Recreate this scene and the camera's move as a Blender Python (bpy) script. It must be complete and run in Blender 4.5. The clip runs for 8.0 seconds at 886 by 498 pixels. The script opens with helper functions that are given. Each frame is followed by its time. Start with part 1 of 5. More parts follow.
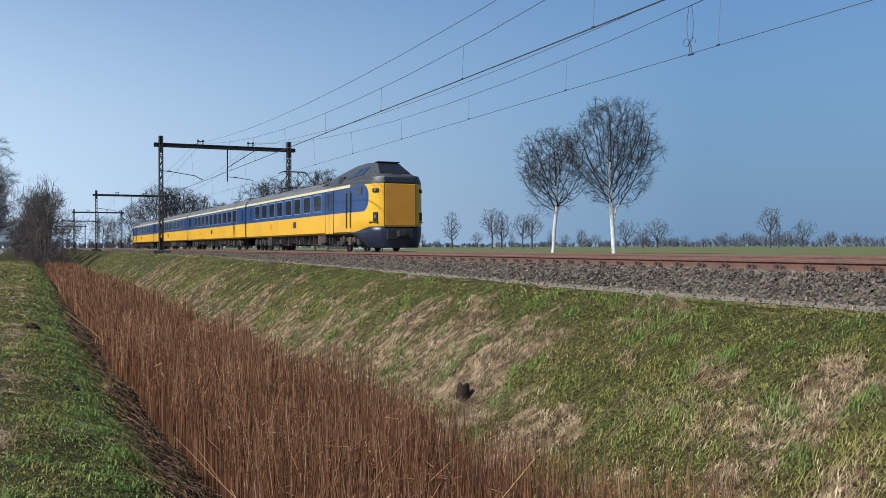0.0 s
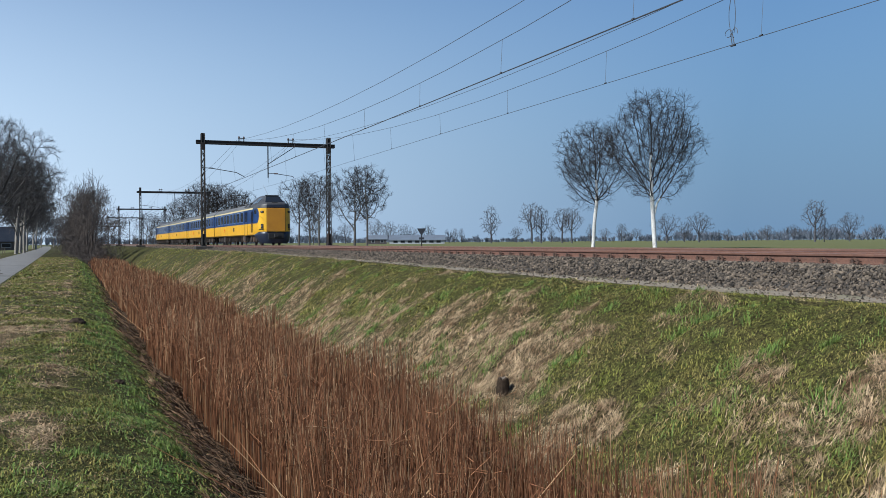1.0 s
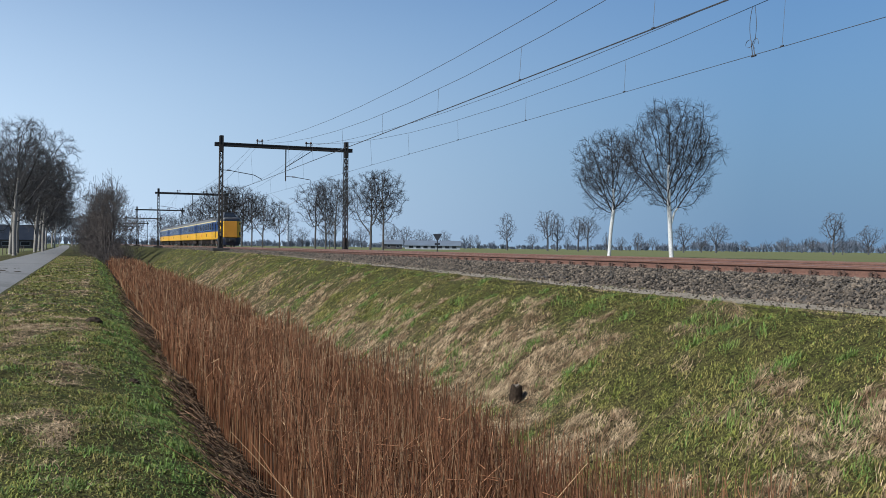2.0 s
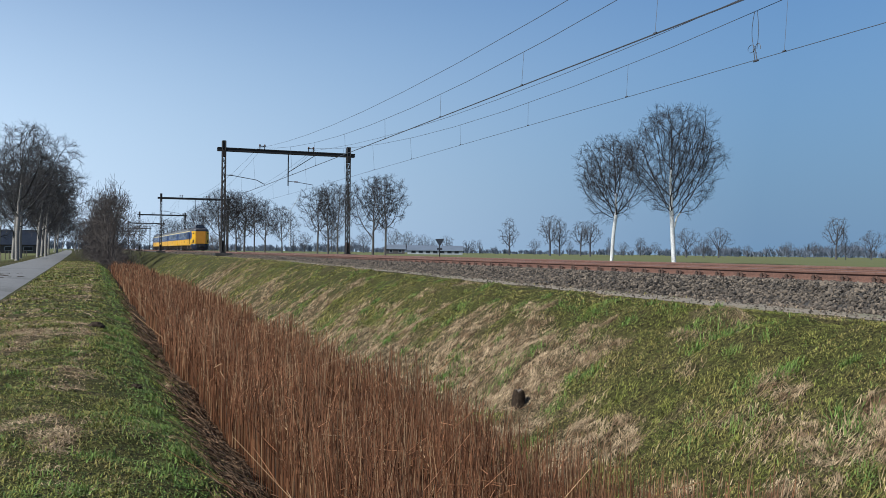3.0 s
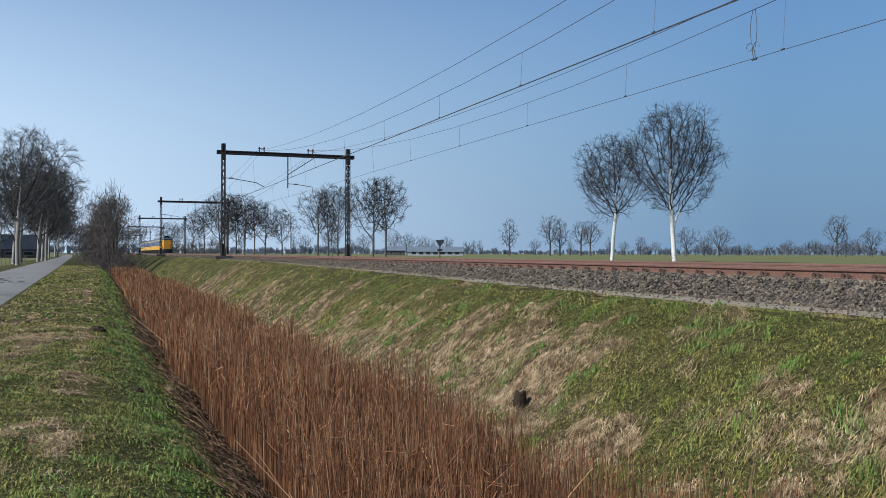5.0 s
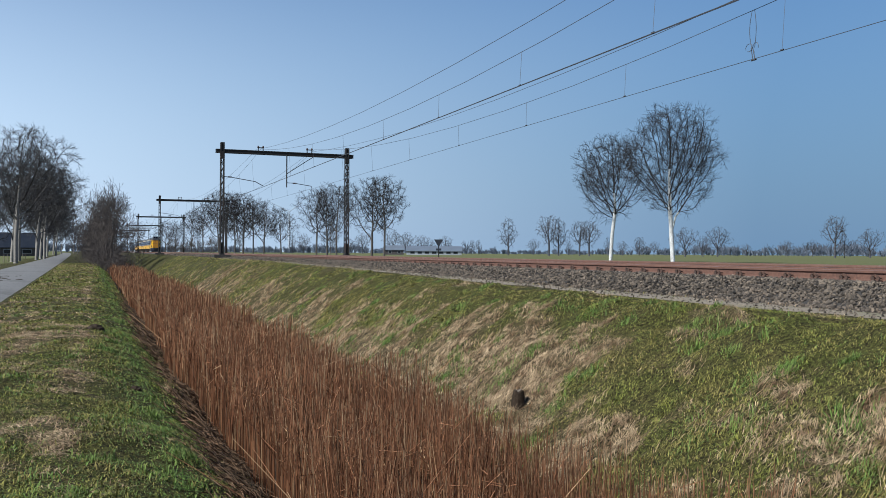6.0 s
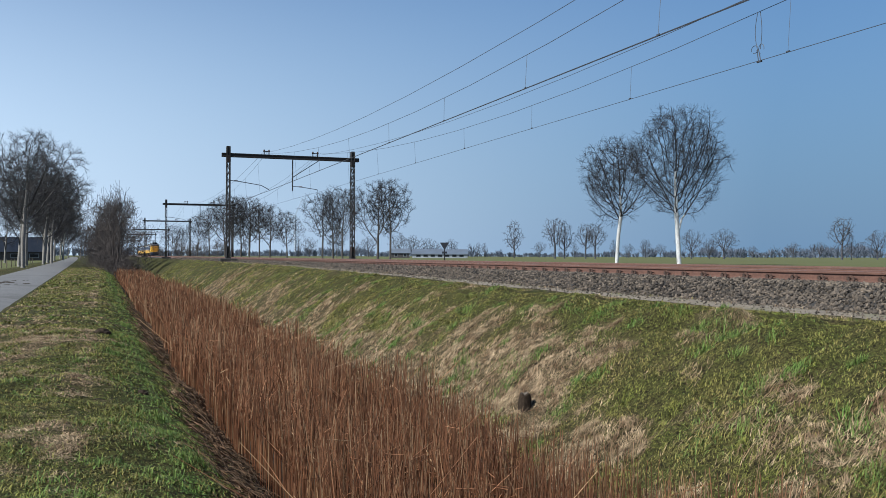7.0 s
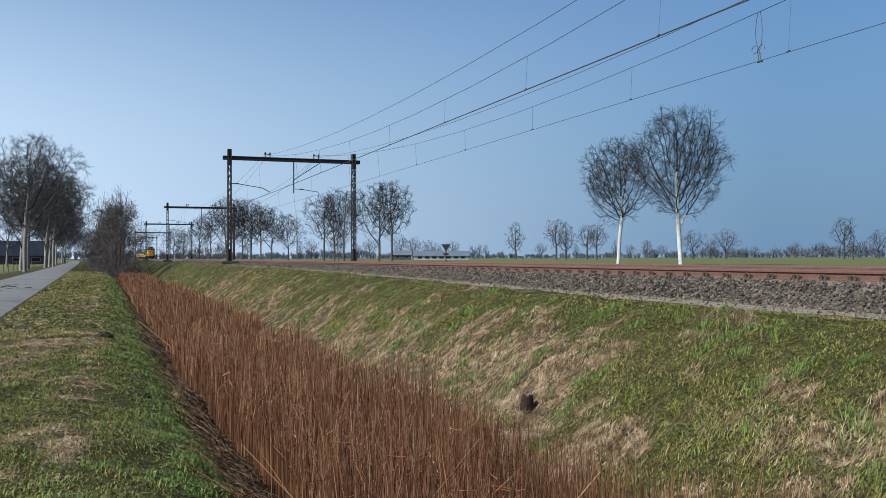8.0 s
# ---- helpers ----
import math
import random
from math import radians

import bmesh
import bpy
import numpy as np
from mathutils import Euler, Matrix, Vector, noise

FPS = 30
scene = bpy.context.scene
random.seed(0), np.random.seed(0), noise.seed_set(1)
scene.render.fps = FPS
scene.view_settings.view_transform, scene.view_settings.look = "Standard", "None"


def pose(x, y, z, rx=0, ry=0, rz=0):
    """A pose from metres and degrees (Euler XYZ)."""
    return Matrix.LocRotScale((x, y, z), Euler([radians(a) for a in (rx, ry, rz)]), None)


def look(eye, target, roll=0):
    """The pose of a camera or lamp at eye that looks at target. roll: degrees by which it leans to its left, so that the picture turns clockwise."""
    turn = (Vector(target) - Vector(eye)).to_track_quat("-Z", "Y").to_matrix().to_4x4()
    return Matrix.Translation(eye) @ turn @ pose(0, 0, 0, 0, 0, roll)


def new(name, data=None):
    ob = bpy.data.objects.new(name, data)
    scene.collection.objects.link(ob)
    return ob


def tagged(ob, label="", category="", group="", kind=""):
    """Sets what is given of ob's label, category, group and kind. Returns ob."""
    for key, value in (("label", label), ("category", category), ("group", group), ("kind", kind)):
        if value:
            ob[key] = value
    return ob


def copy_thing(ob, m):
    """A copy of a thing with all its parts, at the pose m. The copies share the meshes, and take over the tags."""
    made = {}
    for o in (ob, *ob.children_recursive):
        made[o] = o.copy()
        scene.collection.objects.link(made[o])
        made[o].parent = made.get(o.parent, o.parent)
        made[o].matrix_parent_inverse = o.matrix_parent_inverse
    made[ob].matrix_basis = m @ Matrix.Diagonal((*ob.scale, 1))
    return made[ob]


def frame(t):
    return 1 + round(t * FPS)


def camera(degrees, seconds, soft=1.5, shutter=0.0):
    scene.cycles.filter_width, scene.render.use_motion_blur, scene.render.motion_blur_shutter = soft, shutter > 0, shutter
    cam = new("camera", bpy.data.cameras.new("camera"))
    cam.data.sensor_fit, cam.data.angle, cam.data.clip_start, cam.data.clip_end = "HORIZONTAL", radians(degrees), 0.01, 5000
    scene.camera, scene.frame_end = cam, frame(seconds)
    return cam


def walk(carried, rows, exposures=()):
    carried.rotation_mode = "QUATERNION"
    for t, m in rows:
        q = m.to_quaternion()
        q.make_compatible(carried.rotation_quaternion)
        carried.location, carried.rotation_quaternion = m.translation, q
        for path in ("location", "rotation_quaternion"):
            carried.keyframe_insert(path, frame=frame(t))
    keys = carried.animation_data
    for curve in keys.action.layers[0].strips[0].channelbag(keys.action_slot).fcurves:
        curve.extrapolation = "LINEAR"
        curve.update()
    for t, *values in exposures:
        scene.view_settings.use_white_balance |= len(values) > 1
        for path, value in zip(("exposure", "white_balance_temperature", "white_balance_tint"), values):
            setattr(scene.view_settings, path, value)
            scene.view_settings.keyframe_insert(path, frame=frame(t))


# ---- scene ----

EYE = 1.6
cam = camera(52.2, 8.0, soft=0.6)
# seconds, yaw, pitch, roll in degrees: the camera stands on the verge and turns
TURNS = [
    (0.0, -24.625, -0.150, 0.126),
    (0.5, -23.798, -0.444, 0.541),
    (1.0, -22.139, -0.462, 0.371),
    (1.5, -21.409, -0.242, -0.457),
    (3.0, -21.000, 0.217, -0.658),
    (3.5, -21.117, 0.303, -0.433),
    (4.0, -21.120, 0.310, -0.159),
    (4.5, -20.979, 0.299, -0.070),
    (6.0, -21.065, 0.252, -0.352),
    (6.5, -20.793, 0.305, -0.005),
    (7.0, -20.691, 0.444, -0.169),
    (7.5, -20.632, 0.498, 0.050),
    (8.0, -20.600, 0.550, 0.130),
]
walk(cam, [(t, pose(0, 0, EYE, 90 + p, 0, a) @ pose(0, 0, 0, 0, 0, -r)) for t, a, p, r in TURNS], [(0.0, 0.56, 5500, 6), (8.0, 0.56, 5500, 6)])

# ---- daylight ----
SUN_AZ, SUN_EL = 103.0, 44.0     # degrees from +y towards -x, and above the horizon
world = bpy.data.worlds.new("sky")
scene.world = world
world.use_nodes = True
wn = world.node_tree
wn.nodes.clear()
sky = wn.nodes.new("ShaderNodeTexSky")
sky.sky_type = "NISHITA"
sky.sun_disc = False
sky.sun_elevation = radians(SUN_EL)
sky.sun_rotation = radians(-SUN_AZ)
sky.air_density, sky.dust_density, sky.ozone_density = 1.15, 0.5, 6.0
back = wn.nodes.new("ShaderNodeBackground")
back.inputs["Strength"].default_value = 0.066
wout = wn.nodes.new("ShaderNodeOutputWorld")
# ground haze: thick at the horizon, brighter towards the sun
az, el = radians(SUN_AZ), radians(SUN_EL)
gaze = wn.nodes.new("ShaderNodeTexCoord")
level = wn.nodes.new("ShaderNodeSeparateXYZ")
wn.links.new(gaze.outputs["Generated"], level.inputs[0])
thick = wn.nodes.new("ShaderNodeMapRange")
thick.interpolation_type = "SMOOTHSTEP"
for key, value in (("From Min", -0.02), ("From Max", 0.46), ("To Min", 0.97), ("To Max", 0.0)):
    thick.inputs[key].default_value = value
wn.links.new(level.outputs["Z"], thick.inputs["Value"])
toward = wn.nodes.new("ShaderNodeVectorMath")
toward.operation = "DOT_PRODUCT"
toward.inputs[1].default_value = (-math.sin(az), math.cos(az), 0)
wn.links.new(gaze.outputs["Generated"], toward.inputs[0])
glow = wn.nodes.new("ShaderNodeMapRange")
for key, value in (("From Min", -0.8), ("From Max", 0.0), ("To Min", 0.0), ("To Max", 1.0)):
    glow.inputs[key].default_value = value
wn.links.new(toward.outputs["Value"], glow.inputs["Value"])
haze = wn.nodes.new("ShaderNodeMix")
haze.data_type = "RGBA"
haze.inputs["A"].default_value, haze.inputs["B"].default_value = (1.95, 2.95, 4.15, 1), (8.5, 9.2, 9.9, 1)
wn.links.new(glow.outputs[0], haze.inputs["Factor"])
air = wn.nodes.new("ShaderNodeMix")
air.data_type = "RGBA"
wn.links.new(thick.outputs[0], air.inputs["Factor"])
wn.links.new(sky.outputs[0], air.inputs["A"])
wn.links.new(haze.outputs["Result"], air.inputs["B"])
wn.links.new(air.outputs["Result"], back.inputs[0])
wn.links.new(back.outputs[0], wout.inputs[0])
lamp = bpy.data.lights.new("sun", "SUN")
lamp.energy, lamp.angle, lamp.color = 5.0, radians(0.6), (1.0, 0.905, 0.76)
sun = new("sun", lamp)
SUN_DIR = Vector((-math.sin(az) * math.cos(el), math.cos(az) * math.cos(el), math.sin(el)))
sun.matrix_world = look(SUN_DIR * 200, (0, 0, 0))


# ---- materials ----
def material(name, base, rough=0.8, metal=0.0, dark=None, scale=8.0, detail=None, bump=0.0, bump_scale=60.0, island=None, obj_random=None, spec=0.5, stains=None, stretch=(1, 1, 1)):
    """Principled material: base mixed with dark by a coarse noise and with detail by a fine one; island/obj_random: spread of brightness."""
    m = bpy.data.materials.new(name)
    m.use_nodes = True
    n, l = m.node_tree.nodes, m.node_tree.links
    b = n["Principled BSDF"]
    b.inputs["Roughness"].default_value = rough
    b.inputs["Metallic"].default_value = metal
    b.inputs["Specular IOR Level"].default_value = spec
    co = n.new("ShaderNodeTexCoord")
    mp = n.new("ShaderNodeMapping")
    mp.inputs["Scale"].default_value = stretch
    l.new(co.outputs["Object"], mp.inputs["Vector"])

    def noise_tex(s, d=4.0, rough_=0.6):
        t = n.new("ShaderNodeTexNoise")
        t.inputs["Scale"].default_value = s
        t.inputs["Detail"].default_value = d
        t.inputs["Roughness"].default_value = rough_
        l.new(mp.outputs[0], t.inputs["Vector"])
        return t.outputs["Fac"]

    def ramp(value, a, c):
        r = n.new("ShaderNodeMapRange")
        r.inputs["From Min"].default_value, r.inputs["From Max"].default_value = a, c
        l.new(value, r.inputs["Value"])
        return r.outputs[0]

    def mix(fac, one, two):
        x = n.new("ShaderNodeMix")
        x.data_type = "RGBA"
        l.new(fac, x.inputs["Factor"])
        for sock, v in ((x.inputs["A"], one), (x.inputs["B"], two)):
            if isinstance(v, tuple):
                sock.default_value = (*v, 1)
            else:
                l.new(v, sock)
        return x.outputs["Result"]

    col = base
    if dark:
        col = mix(ramp(noise_tex(scale), 0.35, 0.65), base, dark)
    if detail:
        col = mix(ramp(noise_tex(scale * 9), 0.45, 0.7), col, detail)
    if stains:
        col = mix(ramp(noise_tex(scale * 0.23, 6.0, 0.7), 0.52, 0.72), col, stains)
    spread = island or obj_random
    if spread:
        if island:
            rnd = n.new("ShaderNodeNewGeometry").outputs["Random Per Island"]
        else:
            rnd = n.new("ShaderNodeObjectInfo").outputs["Random"]
        hsv = n.new("ShaderNodeHueSaturation")
        l.new(ramp(rnd, 0, 1), hsv.inputs["Value"])
        mr = hsv.inputs["Value"].links[0].from_node
        mr.inputs["To Min"].default_value, mr.inputs["To Max"].default_value = 1 - spread, 1 + spread
        if isinstance(col, tuple):
            hsv.inputs["Color"].default_value = (*col, 1)
        else:
            l.new(col, hsv.inputs["Color"])
        col = hsv.outputs[0]
    if isinstance(col, tuple):
        b.inputs["Base Color"].default_value = (*col, 1)
    else:
        l.new(col, b.inputs["Base Color"])
    if bump:
        bp = n.new("ShaderNodeBump")
        bp.inputs["Strength"].default_value = bump
        bp.inputs["Distance"].default_value = 0.02
        l.new(noise_tex(bump_scale, 3.0), bp.inputs["Height"])
        l.new(bp.outputs[0], b.inputs["Normal"])
    return m


def ground_material():
    """Short turf: green and straw mixed by the sheet's own dryness, with bare earth specks and painted shade between
    the blades.
    """
    m = material("turf", (0.062, 0.07, 0.015), 0.95, dark=(0.085, 0.074, 0.024), scale=2.3, detail=(0.02, 0.018, 0.007), bump=1.0, bump_scale=70, spec=0.1)
    n, l = m.node_tree.nodes, m.node_tree.links
    b = n["Principled BSDF"]
    green = b.inputs["Base Color"].links[0].from_socket
    at = n.new("ShaderNodeAttribute")
    at.attribute_name = "dryness"
    co = n.new("ShaderNodeTexCoord")
    tx = n.new("ShaderNodeTexNoise")
    tx.inputs["Scale"].default_value, tx.inputs["Detail"].default_value, tx.inputs["Roughness"].default_value = 9, 8, 0.75
    l.new(co.outputs["Object"], tx.inputs["Vector"])
    add = n.new("ShaderNodeMath")
    add.operation = "ADD"
    l.new(at.outputs["Fac"], add.inputs[0])
    l.new(tx.outputs["Fac"], add.inputs[1])
    mr = n.new("ShaderNodeMapRange")
    mr.inputs["From Min"].default_value, mr.inputs["From Max"].default_value = 0.75, 1.25
    l.new(add.outputs[0], mr.inputs["Value"])
    straw = n.new("ShaderNodeMix")
    straw.data_type = "RGBA"
    straw.inputs["A"].default_value, straw.inputs["B"].default_value = (0.16, 0.115, 0.06, 1), (0.036, 0.025, 0.014, 1)
    t2 = n.new("ShaderNodeTexNoise")
    t2.inputs["Scale"].default_value, t2.inputs["Detail"].default_value = 40, 6
    l.new(co.outputs["Object"], t2.inputs["Vector"])
    l.new(t2.outputs["Fac"], straw.inputs["Factor"])
    mx = n.new("ShaderNodeMix")
    mx.data_type = "RGBA"
    l.new(mr.outputs[0], mx.inputs["Factor"])
    l.new(green, mx.inputs["A"])
    l.new(straw.outputs["Result"], mx.inputs["B"])
    wet = n.new("ShaderNodeAttribute")
    wet.attribute_name = "damp"
    soil = n.new("ShaderNodeMix")
    soil.data_type = "RGBA"
    soil.inputs["B"].default_value = (0.035, 0.024, 0.016, 1)
    l.new(wet.outputs["Fac"], soil.inputs["Factor"])
    l.new(mx.outputs["Result"], soil.inputs["A"])
    # gaps between the blades: their shade painted in as near-black flecks
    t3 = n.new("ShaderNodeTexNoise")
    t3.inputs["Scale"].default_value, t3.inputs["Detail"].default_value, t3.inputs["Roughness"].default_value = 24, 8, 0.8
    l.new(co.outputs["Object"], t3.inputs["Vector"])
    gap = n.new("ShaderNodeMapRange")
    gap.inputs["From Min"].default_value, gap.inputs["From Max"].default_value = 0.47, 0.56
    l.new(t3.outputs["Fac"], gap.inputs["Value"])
    gap_shade = n.new("ShaderNodeMix")
    gap_shade.data_type = "RGBA"
    gap_shade.inputs["B"].default_value = (0.014, 0.011, 0.006, 1)
    l.new(gap.outputs[0], gap_shade.inputs["Factor"])
    l.new(soil.outputs["Result"], gap_shade.inputs["A"])
    crop = n.new("ShaderNodeAttribute")
    crop.attribute_name = "crop"
    t4 = n.new("ShaderNodeTexNoise")
    t4.inputs["Scale"].default_value, t4.inputs["Detail"].default_value = 0.06, 5
    l.new(co.outputs["Object"], t4.inputs["Vector"])
    young = n.new("ShaderNodeMix")
    young.data_type = "RGBA"
    young.inputs["A"].default_value, young.inputs["B"].default_value = (0.085, 0.1, 0.034, 1), (0.125, 0.115, 0.055, 1)
    l.new(t4.outputs["Fac"], young.inputs["Factor"])
    field = n.new("ShaderNodeMix")
    field.data_type = "RGBA"
    l.new(crop.outputs["Fac"], field.inputs["Factor"])
    l.new(gap_shade.outputs["Result"], field.inputs["A"])
    l.new(young.outputs["Result"], field.inputs["B"])
    l.new(field.outputs["Result"], b.inputs["Base Color"])
    return m


M_TURF = ground_material()
M_ROAD = material("asphalt", (0.125, 0.118, 0.112), 0.92, dark=(0.1, 0.095, 0.09), scale=0.8, detail=(0.16, 0.15, 0.14), bump=0.3, bump_scale=120, stains=(0.075, 0.068, 0.06))
M_MUD = material("wet_mud", (0.035, 0.027, 0.02), 0.6, dark=(0.06, 0.045, 0.03), scale=3, bump=0.5, bump_scale=20)
M_STONE = material("ballast_stone", (0.118, 0.09, 0.064), 0.9, dark=(0.045, 0.036, 0.028), scale=9, island=0.8, bump=0.3, bump_scale=90)
# near-black, so the shade between loose stones lies in the bed's colour
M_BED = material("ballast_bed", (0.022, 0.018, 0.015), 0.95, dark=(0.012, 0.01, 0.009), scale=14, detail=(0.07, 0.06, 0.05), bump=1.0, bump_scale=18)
M_SLEEPER = material("concrete_sleeper", (0.3, 0.27, 0.24), 0.9, dark=(0.22, 0.18, 0.15), scale=5, bump=0.3)
M_RAIL = material("rusty_rail", (0.115, 0.054, 0.036), 0.8, dark=(0.08, 0.038, 0.026), scale=4, detail=(0.15, 0.074, 0.048), bump=0.2, bump_scale=90)
M_RAILTOP = material("worn_rail_head", (0.42, 0.38, 0.36), 0.35, 0.8, dark=(0.32, 0.27, 0.24), scale=3)
M_CLIP = material("rusty_clip", (0.035, 0.022, 0.018), 0.8, dark=(0.1, 0.05, 0.03), scale=20)
M_STEEL = material("dark_painted_steel", (0.013, 0.012, 0.012), 0.7, dark=(0.02, 0.017, 0.015), scale=3, stains=(0.035, 0.02, 0.015), spec=0.25)
M_CONC = material("old_concrete", (0.05, 0.044, 0.038), 0.95, dark=(0.03, 0.026, 0.023), scale=3, bump=0.5)
M_WIRE = material("dull_copper_wire", (0.06, 0.062, 0.07), 0.6, 0.3)
M_INSUL = material("brown_porcelain", (0.09, 0.045, 0.03), 0.25)
M_REED = material("dry_reed", (0.27, 0.132, 0.064), 0.75, dark=(0.155, 0.066, 0.031), scale=2.5, island=0.7, spec=0.2)
M_PALEREED = material("pale_reed", (0.46, 0.3, 0.16), 0.7, dark=(0.34, 0.2, 0.1), scale=3, island=0.45, spec=0.25)
M_LITTER = material("reed_litter", (0.14, 0.085, 0.048), 0.85, dark=(0.045, 0.03, 0.018), scale=3, island=0.8, spec=0.2)
M_STRAW = material("dry_grass", (0.41, 0.305, 0.185), 0.85, dark=(0.13, 0.078, 0.04), scale=5, island=0.55, spec=0.2)
M_GRASS = material("green_grass", (0.13, 0.136, 0.024), 0.8, dark=(0.178, 0.145, 0.045), scale=1.3, island=0.75, spec=0.25)
M_LUSH = material("lush_grass", (0.084, 0.134, 0.022), 0.7, dark=(0.115, 0.15, 0.03), scale=2, island=0.6, spec=0.3)
M_BUSHTWIG = material("bush_twigs", (0.075, 0.062, 0.055), 0.9, island=0.3, spec=0.2)
M_PALE = material("pale_bark", (0.26, 0.24, 0.21), 0.9, dark=(0.25, 0.22, 0.19), scale=3, detail=(0.12, 0.1, 0.09), bump=0.3, bump_scale=30, stretch=(1, 1, 0.35))
M_BARK = material("birch_bark", (0.72, 0.71, 0.7), 0.8, dark=(0.5, 0.48, 0.46), scale=3, detail=(0.1, 0.085, 0.075), bump=0.3, bump_scale=30, stretch=(1, 1, 0.35))
M_TWIG = material("bare_twigs", (0.024, 0.02, 0.019), 0.9, island=0.3, spec=0.2)
# lighter copy of the bare twigs, its tone carrying the haze of distance
M_ROADTWIG = material("roadside_twigs", (0.05, 0.046, 0.045), 0.9, island=0.35, spec=0.2)
M_TRUNK = material("grey_bark", (0.085, 0.074, 0.066), 0.9, dark=(0.05, 0.043, 0.037), scale=4, bump=0.6, bump_scale=20)
# blue-grey base colour stands in for the haze before the far woods
M_FARWOOD = material("haze_tinted_wood", (0.135, 0.15, 0.185), 1.0, dark=(0.11, 0.125, 0.155), scale=0.05, island=0.2, spec=0.0)
# field trees far out: paler than near twigs, haze painted into the colour
M_FARTREE = material("distant_twigs", (0.08, 0.078, 0.084), 1.0, island=0.25, spec=0.0)
M_YELLOW = material("yellow_coach_paint", (0.64, 0.345, 0.006), 0.34, dark=(0.6, 0.315, 0.007), scale=1.2, stains=(0.48, 0.25, 0.016))
M_BLUE = material("blue_coach_paint", (0.006, 0.034, 0.135), 0.32, dark=(0.007, 0.03, 0.115), scale=1.5, stains=(0.011, 0.028, 0.095))
M_CREAM = material("cream_stripe", (0.52, 0.43, 0.22), 0.5)
M_ROOF = material("grey_coach_roof", (0.115, 0.112, 0.11), 0.6, dark=(0.085, 0.083, 0.08), scale=1.1, stains=(0.06, 0.056, 0.052))
M_NOSE = material("dark_grey_nose", (0.045, 0.043, 0.044), 0.5, dark=(0.036, 0.035, 0.036), scale=2)
M_PLOUGH = material("blue_black_skirt", (0.009, 0.013, 0.03), 0.42, dark=(0.014, 0.017, 0.03), scale=3)
M_GLASS = material("tinted_window", (0.012, 0.014, 0.018), 0.12, spec=0.3)
# weathered front paint, darkened to put the front's weaker light into the colour
M_FRONT = material("shaded_orange_paint", (0.5, 0.215, 0.006), 0.5, dark=(0.45, 0.19, 0.008), scale=1.2, stains=(0.42, 0.2, 0.02))
M_FRAME = material("pale_window_frame", (0.1, 0.15, 0.26), 0.45)
M_UNDER = material("brake_dust_steel", (0.036, 0.027, 0.022), 0.85, dark=(0.018, 0.014, 0.012), scale=3, stains=(0.12, 0.075, 0.05))
M_BLACK = material("black_rubber", (0.012, 0.012, 0.013), 0.8)
M_LAMPGLASS = material("lamp_glass", (0.12, 0.1, 0.09), 0.12)
M_LOGO = material("red_mark", (0.5, 0.06, 0.03), 0.5)


# ---- mesh helpers ----
def link_mesh(name, verts, faces, mats, parent=None, label="", index=None, smooth=False):
    me = bpy.data.meshes.new(name)
    me.from_pydata([tuple(v) for v in verts] if not isinstance(verts, np.ndarray) else verts.tolist(), [], faces if isinstance(faces, list) else faces.tolist())
    for m in (mats if isinstance(mats, (list, tuple)) else [mats]):
        me.materials.append(m)
    if index is not None:
        me.polygons.foreach_set("material_index", np.asarray(index, dtype=np.int32))
    if smooth:
        me.polygons.foreach_set("use_smooth", np.ones(len(me.polygons), dtype=bool))
    me.update()
    ob = new(name, me)
    if parent is not None:
        ob.parent = parent
    if label:
        tagged(ob, label=label)
    return ob


def part(name, bm, mat, parent, label="", smooth=False):
    me = bpy.data.meshes.new(name)
    bm.to_mesh(me)
    bm.free()
    for m in (mat if isinstance(mat, (list, tuple)) else [mat]):
        me.materials.append(m)
    if smooth:
        me.polygons.foreach_set("use_smooth", np.ones(len(me.polygons), dtype=bool))
    ob = new(name, me)
    ob.parent = parent
    if label:
        tagged(ob, label=label)
    return ob


def block(bm, cx, cy, cz, sx, sy, sz, bevel=0.0, rot=None):
    """Adds a box, bevelled if asked, to bm."""
    m = Matrix.Translation((cx, cy, cz)) @ (rot or Matrix.Identity(4)) @ Matrix.Diagonal((sx, sy, sz, 1))
    r = bmesh.ops.create_cube(bm, size=1.0, matrix=m)
    if bevel:
        edges = list({e for v in r["verts"] for e in v.link_edges})
        bmesh.ops.bevel(bm, geom=edges, offset=bevel, segments=2, affect="EDGES", profile=0.6)
    return bm


def disc(bm, cx, cy, cz, r, length, axis="x", seg=20, r2=None):
    rot = {"x": Matrix.Rotation(math.pi / 2, 4, "Y"), "y": Matrix.Rotation(math.pi / 2, 4, "X"), "z": Matrix.Identity(4)}[axis]
    bmesh.ops.create_cone(bm, cap_ends=True, segments=seg, radius1=r, radius2=r if r2 is None else r2, depth=length, matrix=Matrix.Translation((cx, cy, cz)) @ rot)
    return bm


